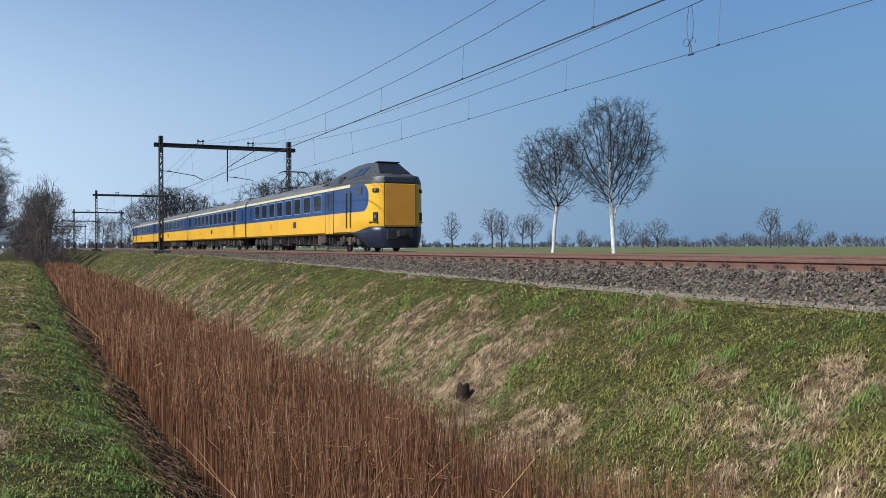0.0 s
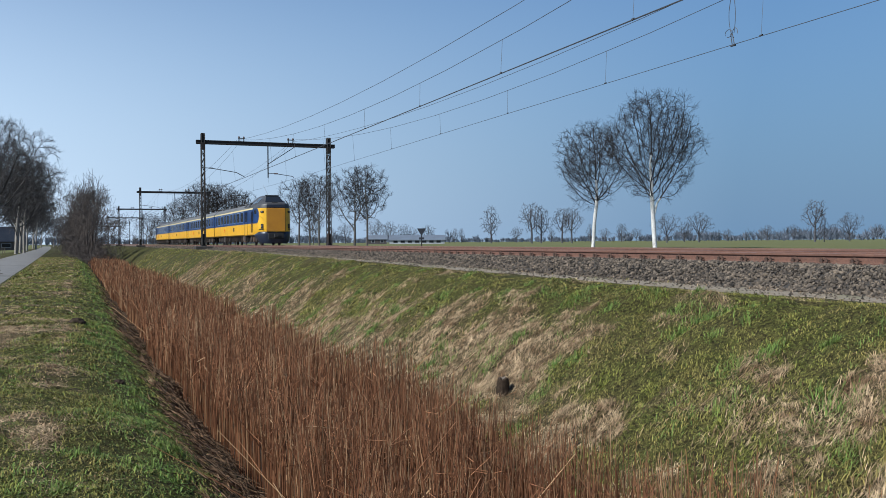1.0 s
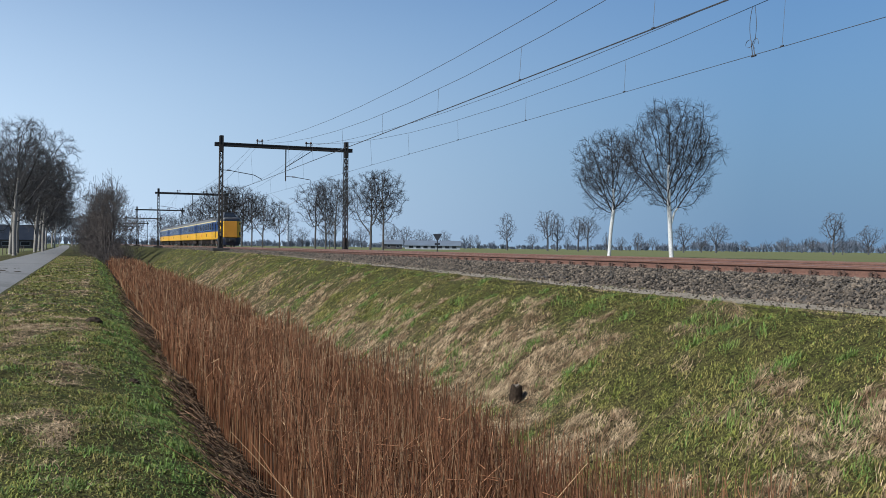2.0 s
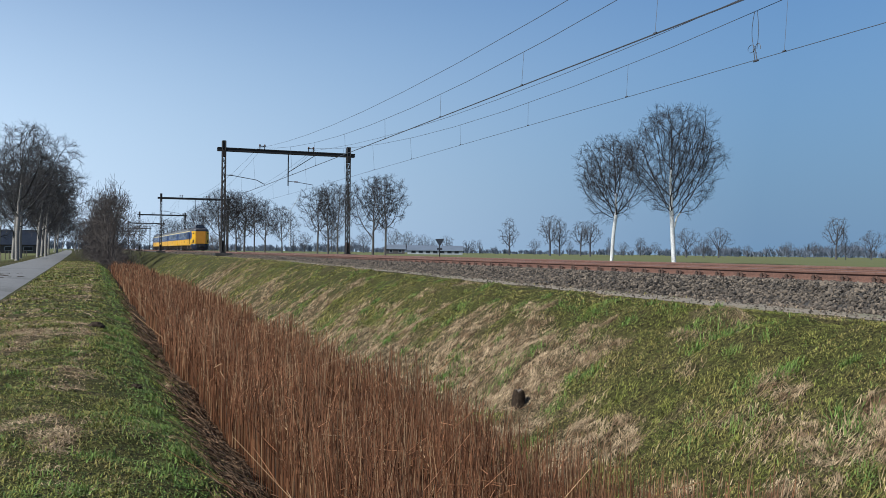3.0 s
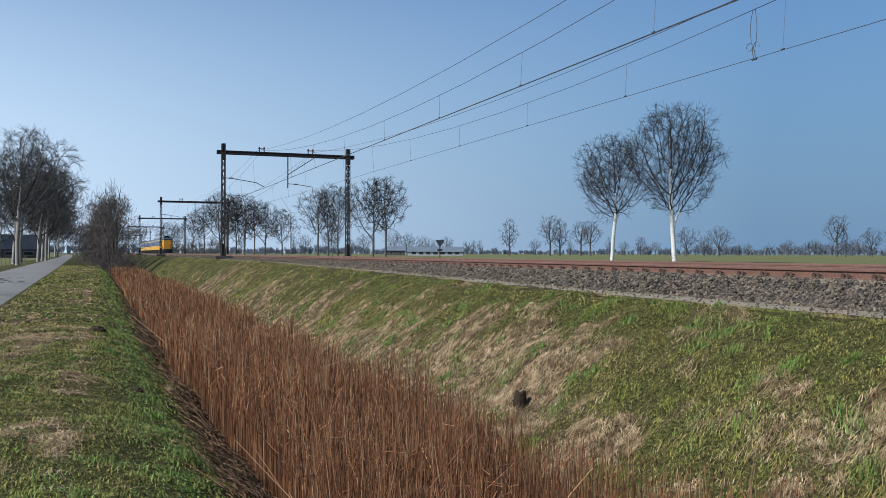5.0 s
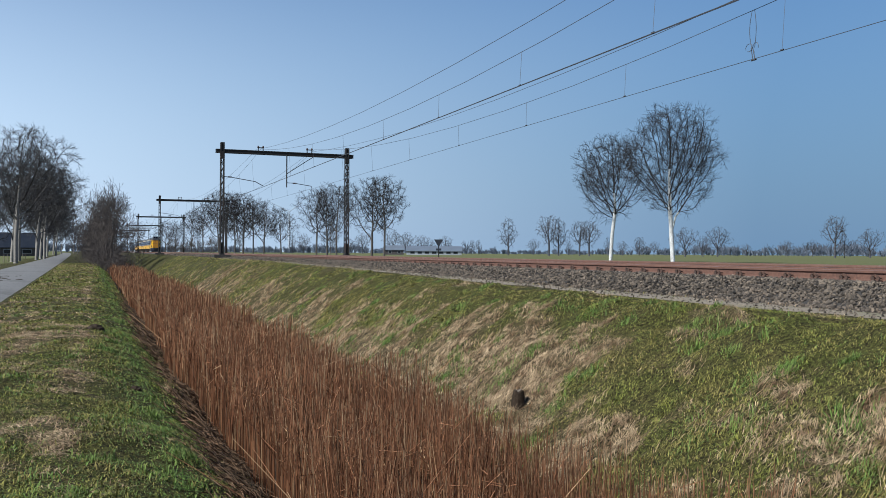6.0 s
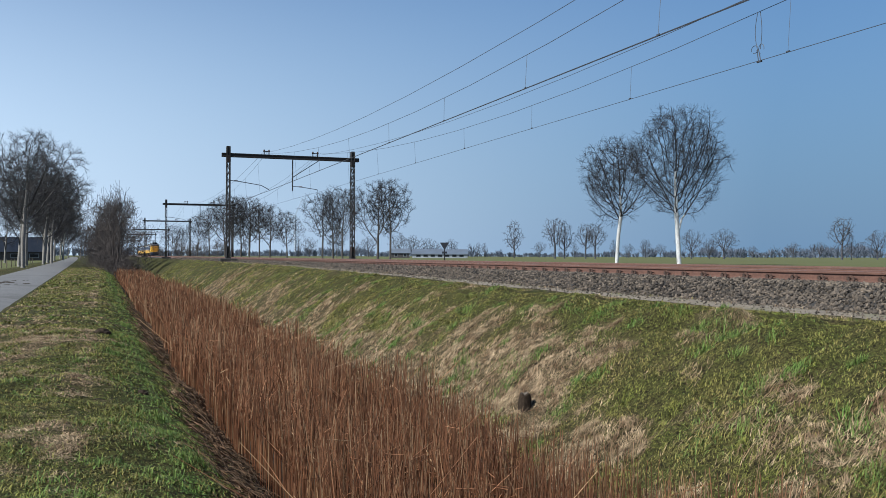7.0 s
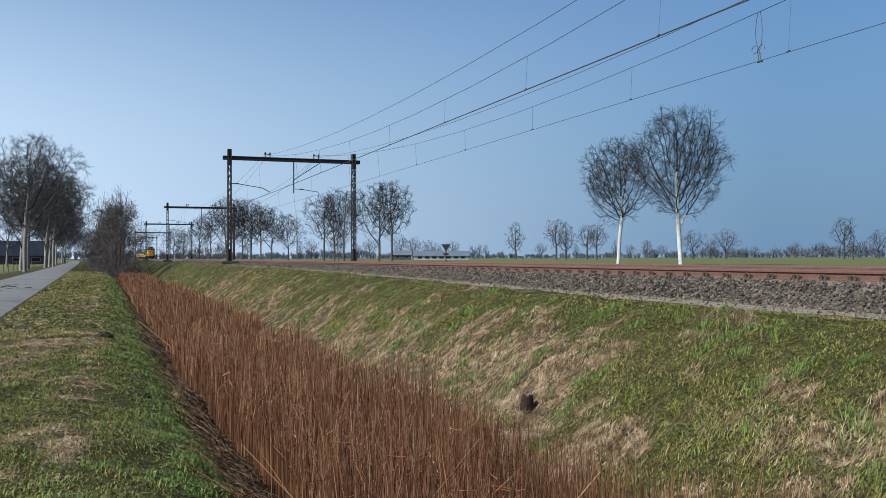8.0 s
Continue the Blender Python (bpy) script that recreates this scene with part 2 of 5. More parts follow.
def tubes(p0, p1, r0, r1, sides=4):
    """Vertices and quads of many tapered tubes at once."""
    p0, p1 = np.asarray(p0, float), np.asarray(p1, float)
    r0, r1 = np.broadcast_to(np.asarray(r0, float), len(p0)), np.broadcast_to(np.asarray(r1, float), len(p0))
    d = p1 - p0
    d = d / np.maximum(np.linalg.norm(d, axis=1, keepdims=True), 1e-9)
    ref = np.where(np.abs(d[:, 2:3]) < 0.9, np.array([[0, 0, 1.0]]), np.array([[1.0, 0, 0]]))
    u = np.cross(d, ref)
    u /= np.maximum(np.linalg.norm(u, axis=1, keepdims=True), 1e-9)
    w = np.cross(d, u)
    a = np.arange(sides) * 2 * math.pi / sides
    ring = np.cos(a)[None, :, None] * u[:, None, :] + np.sin(a)[None, :, None] * w[:, None, :]
    v = np.concatenate([p0[:, None] + ring * r0[:, None, None], p1[:, None] + ring * r1[:, None, None]], axis=1).reshape(-1, 3)
    base = (np.arange(len(p0)) * 2 * sides)[:, None]
    k = np.arange(sides)
    f = np.stack([base + k, base + (k + 1) % sides, base + sides + (k + 1) % sides, base + sides + k], axis=-1).reshape(-1, 4)
    return v, f


def polyline(points, r, sides=5):
    """One connected tube through the points."""
    p = np.asarray(points, float)
    keep = np.concatenate([[True], np.linalg.norm(np.diff(p, axis=0), axis=1) > 1e-6])
    p = p[keep]
    d = np.gradient(p, axis=0)
    d /= np.linalg.norm(d, axis=1, keepdims=True)
    mean = (p[-1] - p[0]) + 1e-6
    ref = np.array([0, 0, 1.0]) if abs(mean[2]) < 0.8 * np.linalg.norm(mean) else np.array([1.0, 0.02, 0])
    u = np.cross(d, ref)
    u /= np.maximum(np.linalg.norm(u, axis=1, keepdims=True), 1e-9)
    w = np.cross(d, u)
    a = np.arange(sides) * 2 * math.pi / sides
    v = (p[:, None] + (np.cos(a)[None, :, None] * u[:, None] + np.sin(a)[None, :, None] * w[:, None]) * r).reshape(-1, 3)
    base = (np.arange(len(p) - 1) * sides)[:, None]
    k = np.arange(sides)
    f = np.stack([base + k, base + (k + 1) % sides, base + sides + (k + 1) % sides, base + sides + k], axis=-1).reshape(-1, 4)
    return v, f


def join(pieces):
    vs, fs, n = [], [], 0
    for v, f in pieces:
        vs.append(np.asarray(v))
        fs.append(np.asarray(f) + n)
        n += len(v)
    return np.concatenate(vs), np.concatenate(fs)


def lattice_noise(x, y, scale, seed):
    """Smooth value noise in 0..1 on arrays."""
    x, y = np.asarray(x, float) * scale, np.asarray(y, float) * scale
    xi, yi = np.floor(x).astype(np.int64), np.floor(y).astype(np.int64)
    fx, fy = x - xi, y - yi
    fx, fy = fx * fx * (3 - 2 * fx), fy * fy * (3 - 2 * fy)

    def h(i, j):
        s = np.sin(i * 127.1 + j * 311.7 + seed * 74.7) * 43758.5453
        return s - np.floor(s)
    return (h(xi, yi) * (1 - fx) + h(xi + 1, yi) * fx) * (1 - fy) + (h(xi, yi + 1) * (1 - fx) + h(xi + 1, yi + 1) * fx) * fy


rng = np.random.default_rng(7)

# ---- ground ----
RAIL = 1.38                 # rail top
NEAR, FAR_TRACK = 11.55, 15.65   # centre lines of the two tracks
FIELD = 0.72
FOOT = 8.9                  # foot of the ballast shoulder


def cess(y):
    """Height of the bank's shoulder at the foot of the ballast."""
    return np.interp(y, [0, 8, 16, 27, 45, 60, 90], [0.86, 0.88, 0.91, 1.0, 1.11, 1.12, 1.12])


def ground_z(x, y):
    x, y = np.broadcast_arrays(np.asarray(x, float), np.asarray(y, float))
    top = cess(y)
    z = np.zeros_like(x)
    edge = 0.12 * (lattice_noise(x * 0, y, 0.35, 3) - 0.5)
    xs = x + edge
    prof_x = np.array([-3000, -12, -6.2, -2.0, -0.35, 0.1, 0.7, 1.4, 1.8, 3.6, 4.1])
    prof_z = np.array([-0.1, -0.1, 0.0, 0.0, 0.02, -0.03, -0.23, -0.66, -1.0, -1.0, -0.85])
    left = np.interp(xs, prof_x, prof_z)
    f = np.clip((xs - 4.1) / 3.3, 0, 1)
    f = f + 0.05 * np.sin(2 * math.pi * f) * -1
    bank = -0.85 + (top + 0.85) * f
    z = np.where(xs < 4.1, left, bank)
    z = np.where(x > 19.2, FIELD + (np.minimum(top, 0.9) - FIELD) * np.clip((21.5 - x) / 2.3, 0, 1), z)
    rough = (lattice_noise(x, y, 0.9, 1) - 0.5) * 0.08 + (lattice_noise(x, y, 1.7, 4) - 0.5) * np.where((x > 3.9) & (x < 7.6), 0.15, 0.04) + (lattice_noise(x, y, 2.7, 2) - 0.5) * 0.05 + (lattice_noise(x, y, 4.3, 12) - 0.5) * np.where((x > 3.9) & (x < 7.8), 0.07, 0.035)
    keep = np.where((x < -1.9) & (x > -7.5 - 0.02 * np.maximum(y, 0)), 0.0, 1.0) * np.where((x > 7.85) & (x < 20), 0.0, 1.0)
    return z + rough * keep


def dryness(x, y):
    d = 0.16 + 0.42 * (lattice_noise(x, y, 0.5, 5) - 0.5) + 0.55 * (lattice_noise(x, y, 1.9, 6) - 0.5) + 0.3 * (lattice_noise(x, y, 5.0, 7) - 0.5)
    d = d + 0.44 * np.clip(1 - np.abs(x - 5.0) / 2.0, 0, 1) ** 0.7 * np.clip(1.15 - y / 70, 0, 1) * np.clip(0.2 + (y - 5.0) / 6.0, 0.2, 1)
    d = d + 0.2 * np.clip(1 - np.abs(x - 8.2) / 1.0, 0, 1)
    d = d + 0.18 * np.clip(1 - np.abs(x + 0.25) / 0.22, 0, 1) + np.where(x < -0.1, 0.1 + 0.45 * (lattice_noise(x + 0.5 * y, y - 0.5 * x, 1.1, 13) - 0.5), 0) - 0.25 * np.clip(1 - np.abs(x - 0.7) / 0.7, 0, 1)
    return np.clip(np.where(x > 20, 0.02 * np.ones_like(d), d), 0, 1)


def steps(spans):
    out = []
    for a, b, s in spans:
        out += list(np.arange(a, b - 1e-6, s))
    return np.array(out + [spans[-1][1]])


def make_ground():
    xs = steps([(-3000, -300, 450), (-300, -30, 30), (-30, -8, 2), (-8, -1.5, 0.5), (-1.5, 9, 0.09), (9, 22, 1.0), (22, 60, 6), (60, 400, 34), (400, 3000, 400)])
    ys = steps([(-120, -10, 11), (-10, 2, 1.0), (2, 22, 0.1), (22, 50, 0.5), (50, 130, 2), (130, 500, 20), (500, 3900, 340)])
    X, Y = np.meshgrid(xs, ys)
    Z = ground_z(X, Y)
    v = np.stack([X, Y, Z], -1).reshape(-1, 3)
    nx = len(xs)
    i = (np.arange(len(ys) - 1)[:, None] * nx + np.arange(nx - 1)[None]).reshape(-1)
    f = np.stack([i, i + 1, i + nx + 1, i + nx], -1)
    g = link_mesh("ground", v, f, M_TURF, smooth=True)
    at = g.data.attributes.new("dryness", "FLOAT", "POINT")
    at.data.foreach_set("value", dryness(X, Y).reshape(-1).astype(np.float32))
    at = g.data.attributes.new("damp", "FLOAT", "POINT")
    wob = X + 0.5 * (lattice_noise(X, Y, 1.1, 8) - 0.5)
    damp = np.clip((wob - 1.0) / 0.35, 0, 1) * np.clip((4.15 - wob) / 0.3, 0, 1)
    at.data.foreach_set("value", damp.reshape(-1).astype(np.float32))
    at = g.data.attributes.new("crop", "FLOAT", "POINT")
    at.data.foreach_set("value", ((X > 21.6) | (X < -9.4 - 0.0155 * np.maximum(Y, 0))).astype(np.float32).reshape(-1))
    tagged(g, "rough spring grass with dry straw on verge, bank and fields", "ground", kind="structure")


def road_edges(y):
    bend = 0.00001 * np.maximum(y - 60, 0) ** 2
    return -6.05 - 0.0155 * y - bend, -2.13 - 0.0145 * y - bend


def make_road():
    ys = steps([(-60, 0, 10), (0, 60, 1.5), (60, 700, 20)])
    verts, faces = [], []
    cols = np.linspace(0, 1, 9)
    for y in ys:
        a, b = road_edges(y)
        for c in cols:
            wob = 0.05 * (lattice_noise(np.array([c * 3.0]), np.array([y]), 0.7, 9)[0] - 0.5) if c in (0.0, 1.0) else 0
            verts.append((a + (b - a) * c + wob, y, 0.035 + 0.03 * (1 - (2 * c - 1) ** 2) - (0.05 if c in (0.0, 1.0) else 0)))
    n = len(cols)
    for j in range(len(ys) - 1):
        for i in range(n - 1):
            k = j * n + i
            faces.append((k, k + 1, k + n + 1, k + n))
    r = link_mesh("road", verts, faces, M_ROAD, smooth=True)
    tagged(r, "narrow grey asphalt country road beside the ditch", "road", kind="structure")
    m = link_mesh("ditch_bottom", [(1.5, -60, -0.93), (4.0, -60, -0.93), (4.0, 160, -0.93), (1.5, 160, -0.93)], [(0, 1, 2, 3)], M_MUD)
    tagged(m, "dark wet mud in the reed-filled ditch", "ditch", kind="structure")


make_ground()
make_road()


# ---- railway ----
def make_ballast():
    """The bed of crushed stone: a trapezoid along both tracks, following the shoulder's height."""
    ys = steps([(-60, 0, 10), (0, 60, 1.0), (60, 700, 20)])
    verts, faces = [], []
    for y in ys:
        c = float(cess(y))
        wob = 0.12 * (lattice_noise(np.array([0.0]), np.array([y]), 0.5, 11)[0] - 0.5)
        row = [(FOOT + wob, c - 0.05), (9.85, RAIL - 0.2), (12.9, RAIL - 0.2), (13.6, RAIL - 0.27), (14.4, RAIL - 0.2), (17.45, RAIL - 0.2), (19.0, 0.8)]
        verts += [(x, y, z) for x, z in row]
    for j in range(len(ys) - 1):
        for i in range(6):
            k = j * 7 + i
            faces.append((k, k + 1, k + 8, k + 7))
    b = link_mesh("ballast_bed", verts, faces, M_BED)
    tagged(b, "bed of crushed railway ballast, darkened as shade between the stones", "ballast", kind="structure")
    return b


def stone_shapes(n):
    out = []
    for _ in range(n):
        bm = bmesh.new()
        bmesh.ops.create_icosphere(bm, subdivisions=1, radius=1.0)
        v = np.array([tuple(q.co) for q in bm.verts])
        f = np.array([[q.index for q in p.verts] for p in bm.faces])
        bm.free()
        pts = rng.normal(size=(6, 3))
        pts /= np.linalg.norm(pts, axis=1, keepdims=True)
        for p in pts:
            d = v @ p
            v = v - np.maximum(d - rng.uniform(0.45, 0.75), 0)[:, None] * p[None]
        v *= np.array([1.0, rng.uniform(0.55, 0.85), rng.uniform(0.45, 0.7)])
        out.append((v, f))
    return out


def turned(n):
    q = rng.normal(size=(n, 4))
    q /= np.linalg.norm(q, axis=1, keepdims=True)
    w, x, y, z = q.T
    return np.stack([np.stack([1 - 2 * (y * y + z * z), 2 * (x * y - z * w), 2 * (x * z + y * w)], -1),
                     np.stack([2 * (x * y + z * w), 1 - 2 * (x * x + z * z), 2 * (y * z - x * w)], -1),
                     np.stack([2 * (x * z - y * w), 2 * (y * z + x * w), 1 - 2 * (x * x + y * y)], -1)], 1)


def bed_z(x, y):
    c = cess(y)
    return np.where(x < 9.85, c - 0.05 + (RAIL - 0.2 - c + 0.05) * np.clip((x - FOOT) / (9.85 - FOOT), 0, 1), RAIL - 0.2)


def make_stones(bed):
    shapes = stone_shapes(6)
    octa = np.array([[1, 0, 0], [-1, 0, 0], [0, 0.7, 0], [0, -0.7, 0], [0, 0, 0.6], [0, 0, -0.6]], float)
    octf = np.array([[0, 2, 4], [2, 1, 4], [1, 3, 4], [3, 0, 4], [2, 0, 5], [1, 2, 5], [3, 1, 5], [0, 3, 5]])
    rough = [(octa * rng.uniform(0.8, 1.2, (6, 1)), octf) for _ in range(6)]
    pieces = []
    for y0, y1, density, s0, s1 in ((3, 14, 640, 0.022, 0.048), (14, 26, 480, 0.024, 0.05), (26, 45, 300, 0.03, 0.06), (45, 75, 130, 0.045, 0.08), (75, 130, 45, 0.07, 0.12)):
        n = int((y1 - y0) * 2.15 * density)
        x = np.concatenate([rng.uniform(FOOT - 0.05, 10.62, n)])
        stray = rng.random(n) < 0.08
        x = np.where(stray, FOOT - np.abs(rng.normal(0, 0.3, n)), x)
        y = rng.uniform(y0, y1, n)
        s = rng.uniform(s0, s1, n) * np.where(stray, 0.55, 1.0)
        z = np.maximum(bed_z(x, y), np.where(x < FOOT, cess(y) + 0.01, 0)) + s * rng.uniform(-0.3, 0.9, n)
        rot = turned(n)
        kind = rng.integers(0, 6, n)
        for k, (v, f) in enumerate(shapes if y0 < 10 else rough):
            sel = np.where(kind == k)[0]
            if not len(sel):
                continue
            vv = np.einsum("nij,vj->nvi", rot[sel], v) * s[sel][:, None, None] + np.stack([x, y, z], -1)[sel][:, None]
            ff = f[None] + (np.arange(len(sel)) * len(v))[:, None, None]
            pieces.append((vv.reshape(-1, 3), ff.reshape(-1, 3)))
    v, f = join(pieces)
    st = link_mesh("ballast_stones", v, f, M_STONE, bed, "loose angular stones on the ballast shoulder")
    tagged(st, kind="stuff")
    me = bpy.data.meshes.new("stone")
    v, f = shapes[0]
    me.from_pydata((v * 0.045).tolist(), [], f.tolist())
    me.materials.append(M_STONE)
    for i in range(200):
        o = new("stone", me)
        o.parent = bed
        x, y = rng.uniform(FOOT, 10.2), rng.uniform(7.5, 12.5)
        o.matrix_basis = Matrix.Translation((x, y, float(bed_z(x, y)) + 0.04)) @ Euler(rng.uniform(0, 6.28, 3)).to_matrix().to_4x4() @ Matrix.Scale(rng.uniform(0.8, 1.15), 4)


RAIL_PROFILE = [(-0.07, -0.16), (0.07, -0.16), (0.07, -0.148), (0.012, -0.13), (0.009, -0.05), (0.036, -0.038), (0.036, -0.008), (0.028, 0.0), (-0.028, 0.0), (-0.036, -0.008), (-0.036, -0.038), (-0.009, -0.05), (-0.012, -0.13), (-0.07, -0.148)]


def make_track(name, x0, label):
    t = tagged(new(name), label, "railway track", group="railway tracks")
    t.location = (x0, 0, RAIL)
    ys = [-60, 0, 20, 60, 150, 700]
    n = len(RAIL_PROFILE)
    for side in (-0.7535, 0.7535):
        v = [(side + px, y, pz) for y in ys for px, pz in RAIL_PROFILE]
        f, idx = [], []
        for j in range(len(ys) - 1):
            for i in range(n):
                k, k2 = j * n + i, j * n + (i + 1) % n
                f.append((k, k2, k2 + n, k + n))
                idx.append(1 if i == 7 else 0)
        link_mesh("rail", v, f, [M_RAIL, M_RAILTOP], t, "rust-brown steel rail with worn head", index=idx)
    bm = bmesh.new()
    block(bm, 0, 0, -0.27, 2.55, 0.24, 0.18, 0.015)
    me = bpy.data.meshes.new("sleeper")
    bm.to_mesh(me)
    bm.free()
    me.materials.append(M_SLEEPER)
    cm = bpy.data.meshes.new("rail_clip")
    bm = bmesh.new()
    block(bm, 0.0, 0, 0.0, 0.12, 0.17, 0.03, 0.006)
    for s in (-0.045, 0.045):
        disc(bm, -0.01, s, 0.035, 0.026, 0.07, "z", 7)
        block(bm, 0.03, s * 0.8, 0.045, 0.08, 0.024, 0.024)
    for k in range(6):
        a0, a1 = math.pi * k / 6, math.pi * (k + 1) / 6
        block(bm, -0.02, 0.075 * math.cos((a0 + a1) / 2), 0.03 + 0.06 * math.sin((a0 + a1) / 2), 0.024, 0.042, 0.022, 0, Matrix.Rotation((a0 + a1) / 2 + math.pi / 2, 4, "X"))
    bm.to_mesh(cm)
    bm.free()
    cm.materials.append(M_CLIP)
    for i in range(150):
        y = 20.88 - 12.0 + 0.6 * i - 6.0
        s = new("sleeper", me)
        s.parent = t
        s.location = (0, y, 0)
        for sx in ((-1,) if x0 < 13 else ()):
            c = new("rail_clip", cm)
            c.parent = t
            c.location = (sx * 0.7535 - 0.115, y, -0.158)
    bm = bmesh.new()
    for i in range(150, 700):
        block(bm, 0, 2.88 + 0.6 * i, -0.25, 2.55, 0.24, 0.14)
    far = part("far_sleepers", bm, M_SLEEPER, t, "distant run of concrete sleepers")
    tagged(far, kind="stuff")
    return t


PORTALS = [68.1 + 68.7 * i for i in range(-1, 7)]
MAST_L, MAST_R = 8.74 - 13.47, 18.2 - 13.47
BEAM = EYE + 7.42 - RAIL


def lattice_mast(x, foot):
    """Two channels tied by zigzag lacing on both faces, in local space."""
    pieces = []
    top = BEAM + 0.62

    def wide(z):
        return 0.19 + (0.27 - 0.19) * (1 - z / top)
    for sy in (-1, 1):
        for sx in (-1, 1):
            a, b = (x + sx * 0.11, sy * wide(foot), foot), (x + sx * 0.11, sy * wide(top), top)
            pieces.append(tubes([a], [b], 0.04, 0.036, 4))
    n = 15
    zs = np.linspace(foot, BEAM - 0.1, n + 1)
    for i in range(n):
        s = 1 if i % 2 else -1
        for sx in (-1, 1):
            a = (x + sx * 0.11, s * wide(zs[i]), zs[i])
            b = (x + sx * 0.11, -s * wide(zs[i + 1]), zs[i + 1])
            pieces.append(tubes([a], [b], 0.026, 0.026, 4))
        for sy in (-1, 1):
            a = (x + s * 0.11, sy * wide(zs[i]), zs[i])
            b = (x - s * 0.11, sy * wide(zs[i + 1]), zs[i + 1])
            pieces.append(tubes([a], [b], 0.024, 0.024, 4))
    return join(pieces)


def make_portal():
    p = tagged(new("catenary_portal"), "dark steel lattice portal over both railway tracks", "catenary portal", group="catenary portals")
    for x in (MAST_L, MAST_R):
        v, f = lattice_mast(x, 0.0)
        link_mesh("mast", v, f, M_STEEL, p, "laced steel mast")
        bm = bmesh.new()
        block(bm, x, 0, 0.05, 0.36, 0.66, 0.1, 0.01)
        block(bm, x, 0, 0.5, 0.25, 0.44, 0.8, 0.01)
        part("mast_foot", bm, M_STEEL, p)
        bm = bmesh.new()
        block(bm, x, 0, BEAM + 0.3, 0.27, 0.36, 0.7, 0.02)
        block(bm, x, 0, BEAM - 0.3, 0.3, 0.46, 0.5, 0.02)
        part("mast_head", bm, M_STEEL, p)
        bm = bmesh.new()
        low = 0.9 if x < 0 else 0.6
        block(bm, x, 0, -low / 2, 1.25, 1.3, low, 0.05)
        part("footing", bm, M_CONC, p, "weathered concrete footing")
    bm = bmesh.new()
    for sy in (-0.16, 0.16):
        block(bm, (MAST_L + MAST_R) / 2, sy, BEAM + 0.11, MAST_R - MAST_L + 0.95, 0.07, 0.06)
        block(bm, (MAST_L + MAST_R) / 2, sy, BEAM - 0.11, MAST_R - MAST_L + 0.95, 0.07, 0.06)
        block(bm, (MAST_L + MAST_R) / 2, sy, BEAM, MAST_R - MAST_L + 0.95, 0.02, 0.2)
    for i in range(9):
        block(bm, MAST_L + (MAST_R - MAST_L) * i / 8, 0, BEAM + 0.13, 0.06, 0.36, 0.02)
    part("beam", bm, M_STEEL, p, "riveted cross beam")
    for x in (NEAR - 13.47, FAR_TRACK - 13.47 - 0.4):
        bm = bmesh.new()
        for s in (-0.18, 0.18):
            block(bm, x + s, 0, BEAM + 0.26, 0.06, 0.08, 0.28)
        block(bm, x, 0, BEAM + 0.38, 0.5, 0.08, 0.06)
        part("bracket", bm, M_STEEL, p)
        for s in (-0.18, 0.18):
            bm = bmesh.new()
            for k in range(3):
                disc(bm, x + s, 0, BEAM + 0.42 + 0.04 * k, 0.075 - 0.012 * k, 0.03, "z", 10)
            part("insulator", bm, M_INSUL, p, "brown ribbed insulator")
    wire_h = EYE + 4.92 - RAIL
    # near track: registration arm from the left mast; far track: drop tube with an arm
    arm = [(MAST_L + 0.15, 0, wire_h + 0.62), (MAST_L + 0.6, 0, wire_h + 0.6), (NEAR - 13.47 - 0.4, 0, wire_h + 0.33), (NEAR - 13.47 + 0.2, 0, wire_h + 0.02)]
    v, f = polyline(arm, 0.03, 6)
    link_mesh("steady_arm", v, f, M_WIRE, p)
    tube_x = 0.05
    v, f = join([polyline([(tube_x, 0, BEAM), (tube_x, 0, wire_h - 0.02)], 0.045, 8), polyline([(tube_x + 2.1, 0.0, BEAM - 0.1), (tube_x, 0, BEAM - 1.5)], 0.03, 6)])
    link_mesh("drop_tube", v, f, M_STEEL, p)
    v, f = polyline([(tube_x, 0, wire_h + 0.32), (tube_x + 0.6, 0, wire_h + 0.3), (tube_x + 1.9, 0, wire_h + 0.12), (FAR_TRACK - 13.47 - 0.2, 0, wire_h)], 0.026, 6)
    link_mesh("steady_arm", v, f, M_WIRE, p)
    for ax, az_ in ((MAST_L + 0.45, wire_h + 0.61), (tube_x + 0.5, wire_h + 0.3)):
        bm = bmesh.new()
        for k in range(4):
            disc(bm, ax + 0.07 * k, 0, az_, 0.055, 0.04, "x", 10)
        part("insulator", bm, M_INSUL, p)
    return p


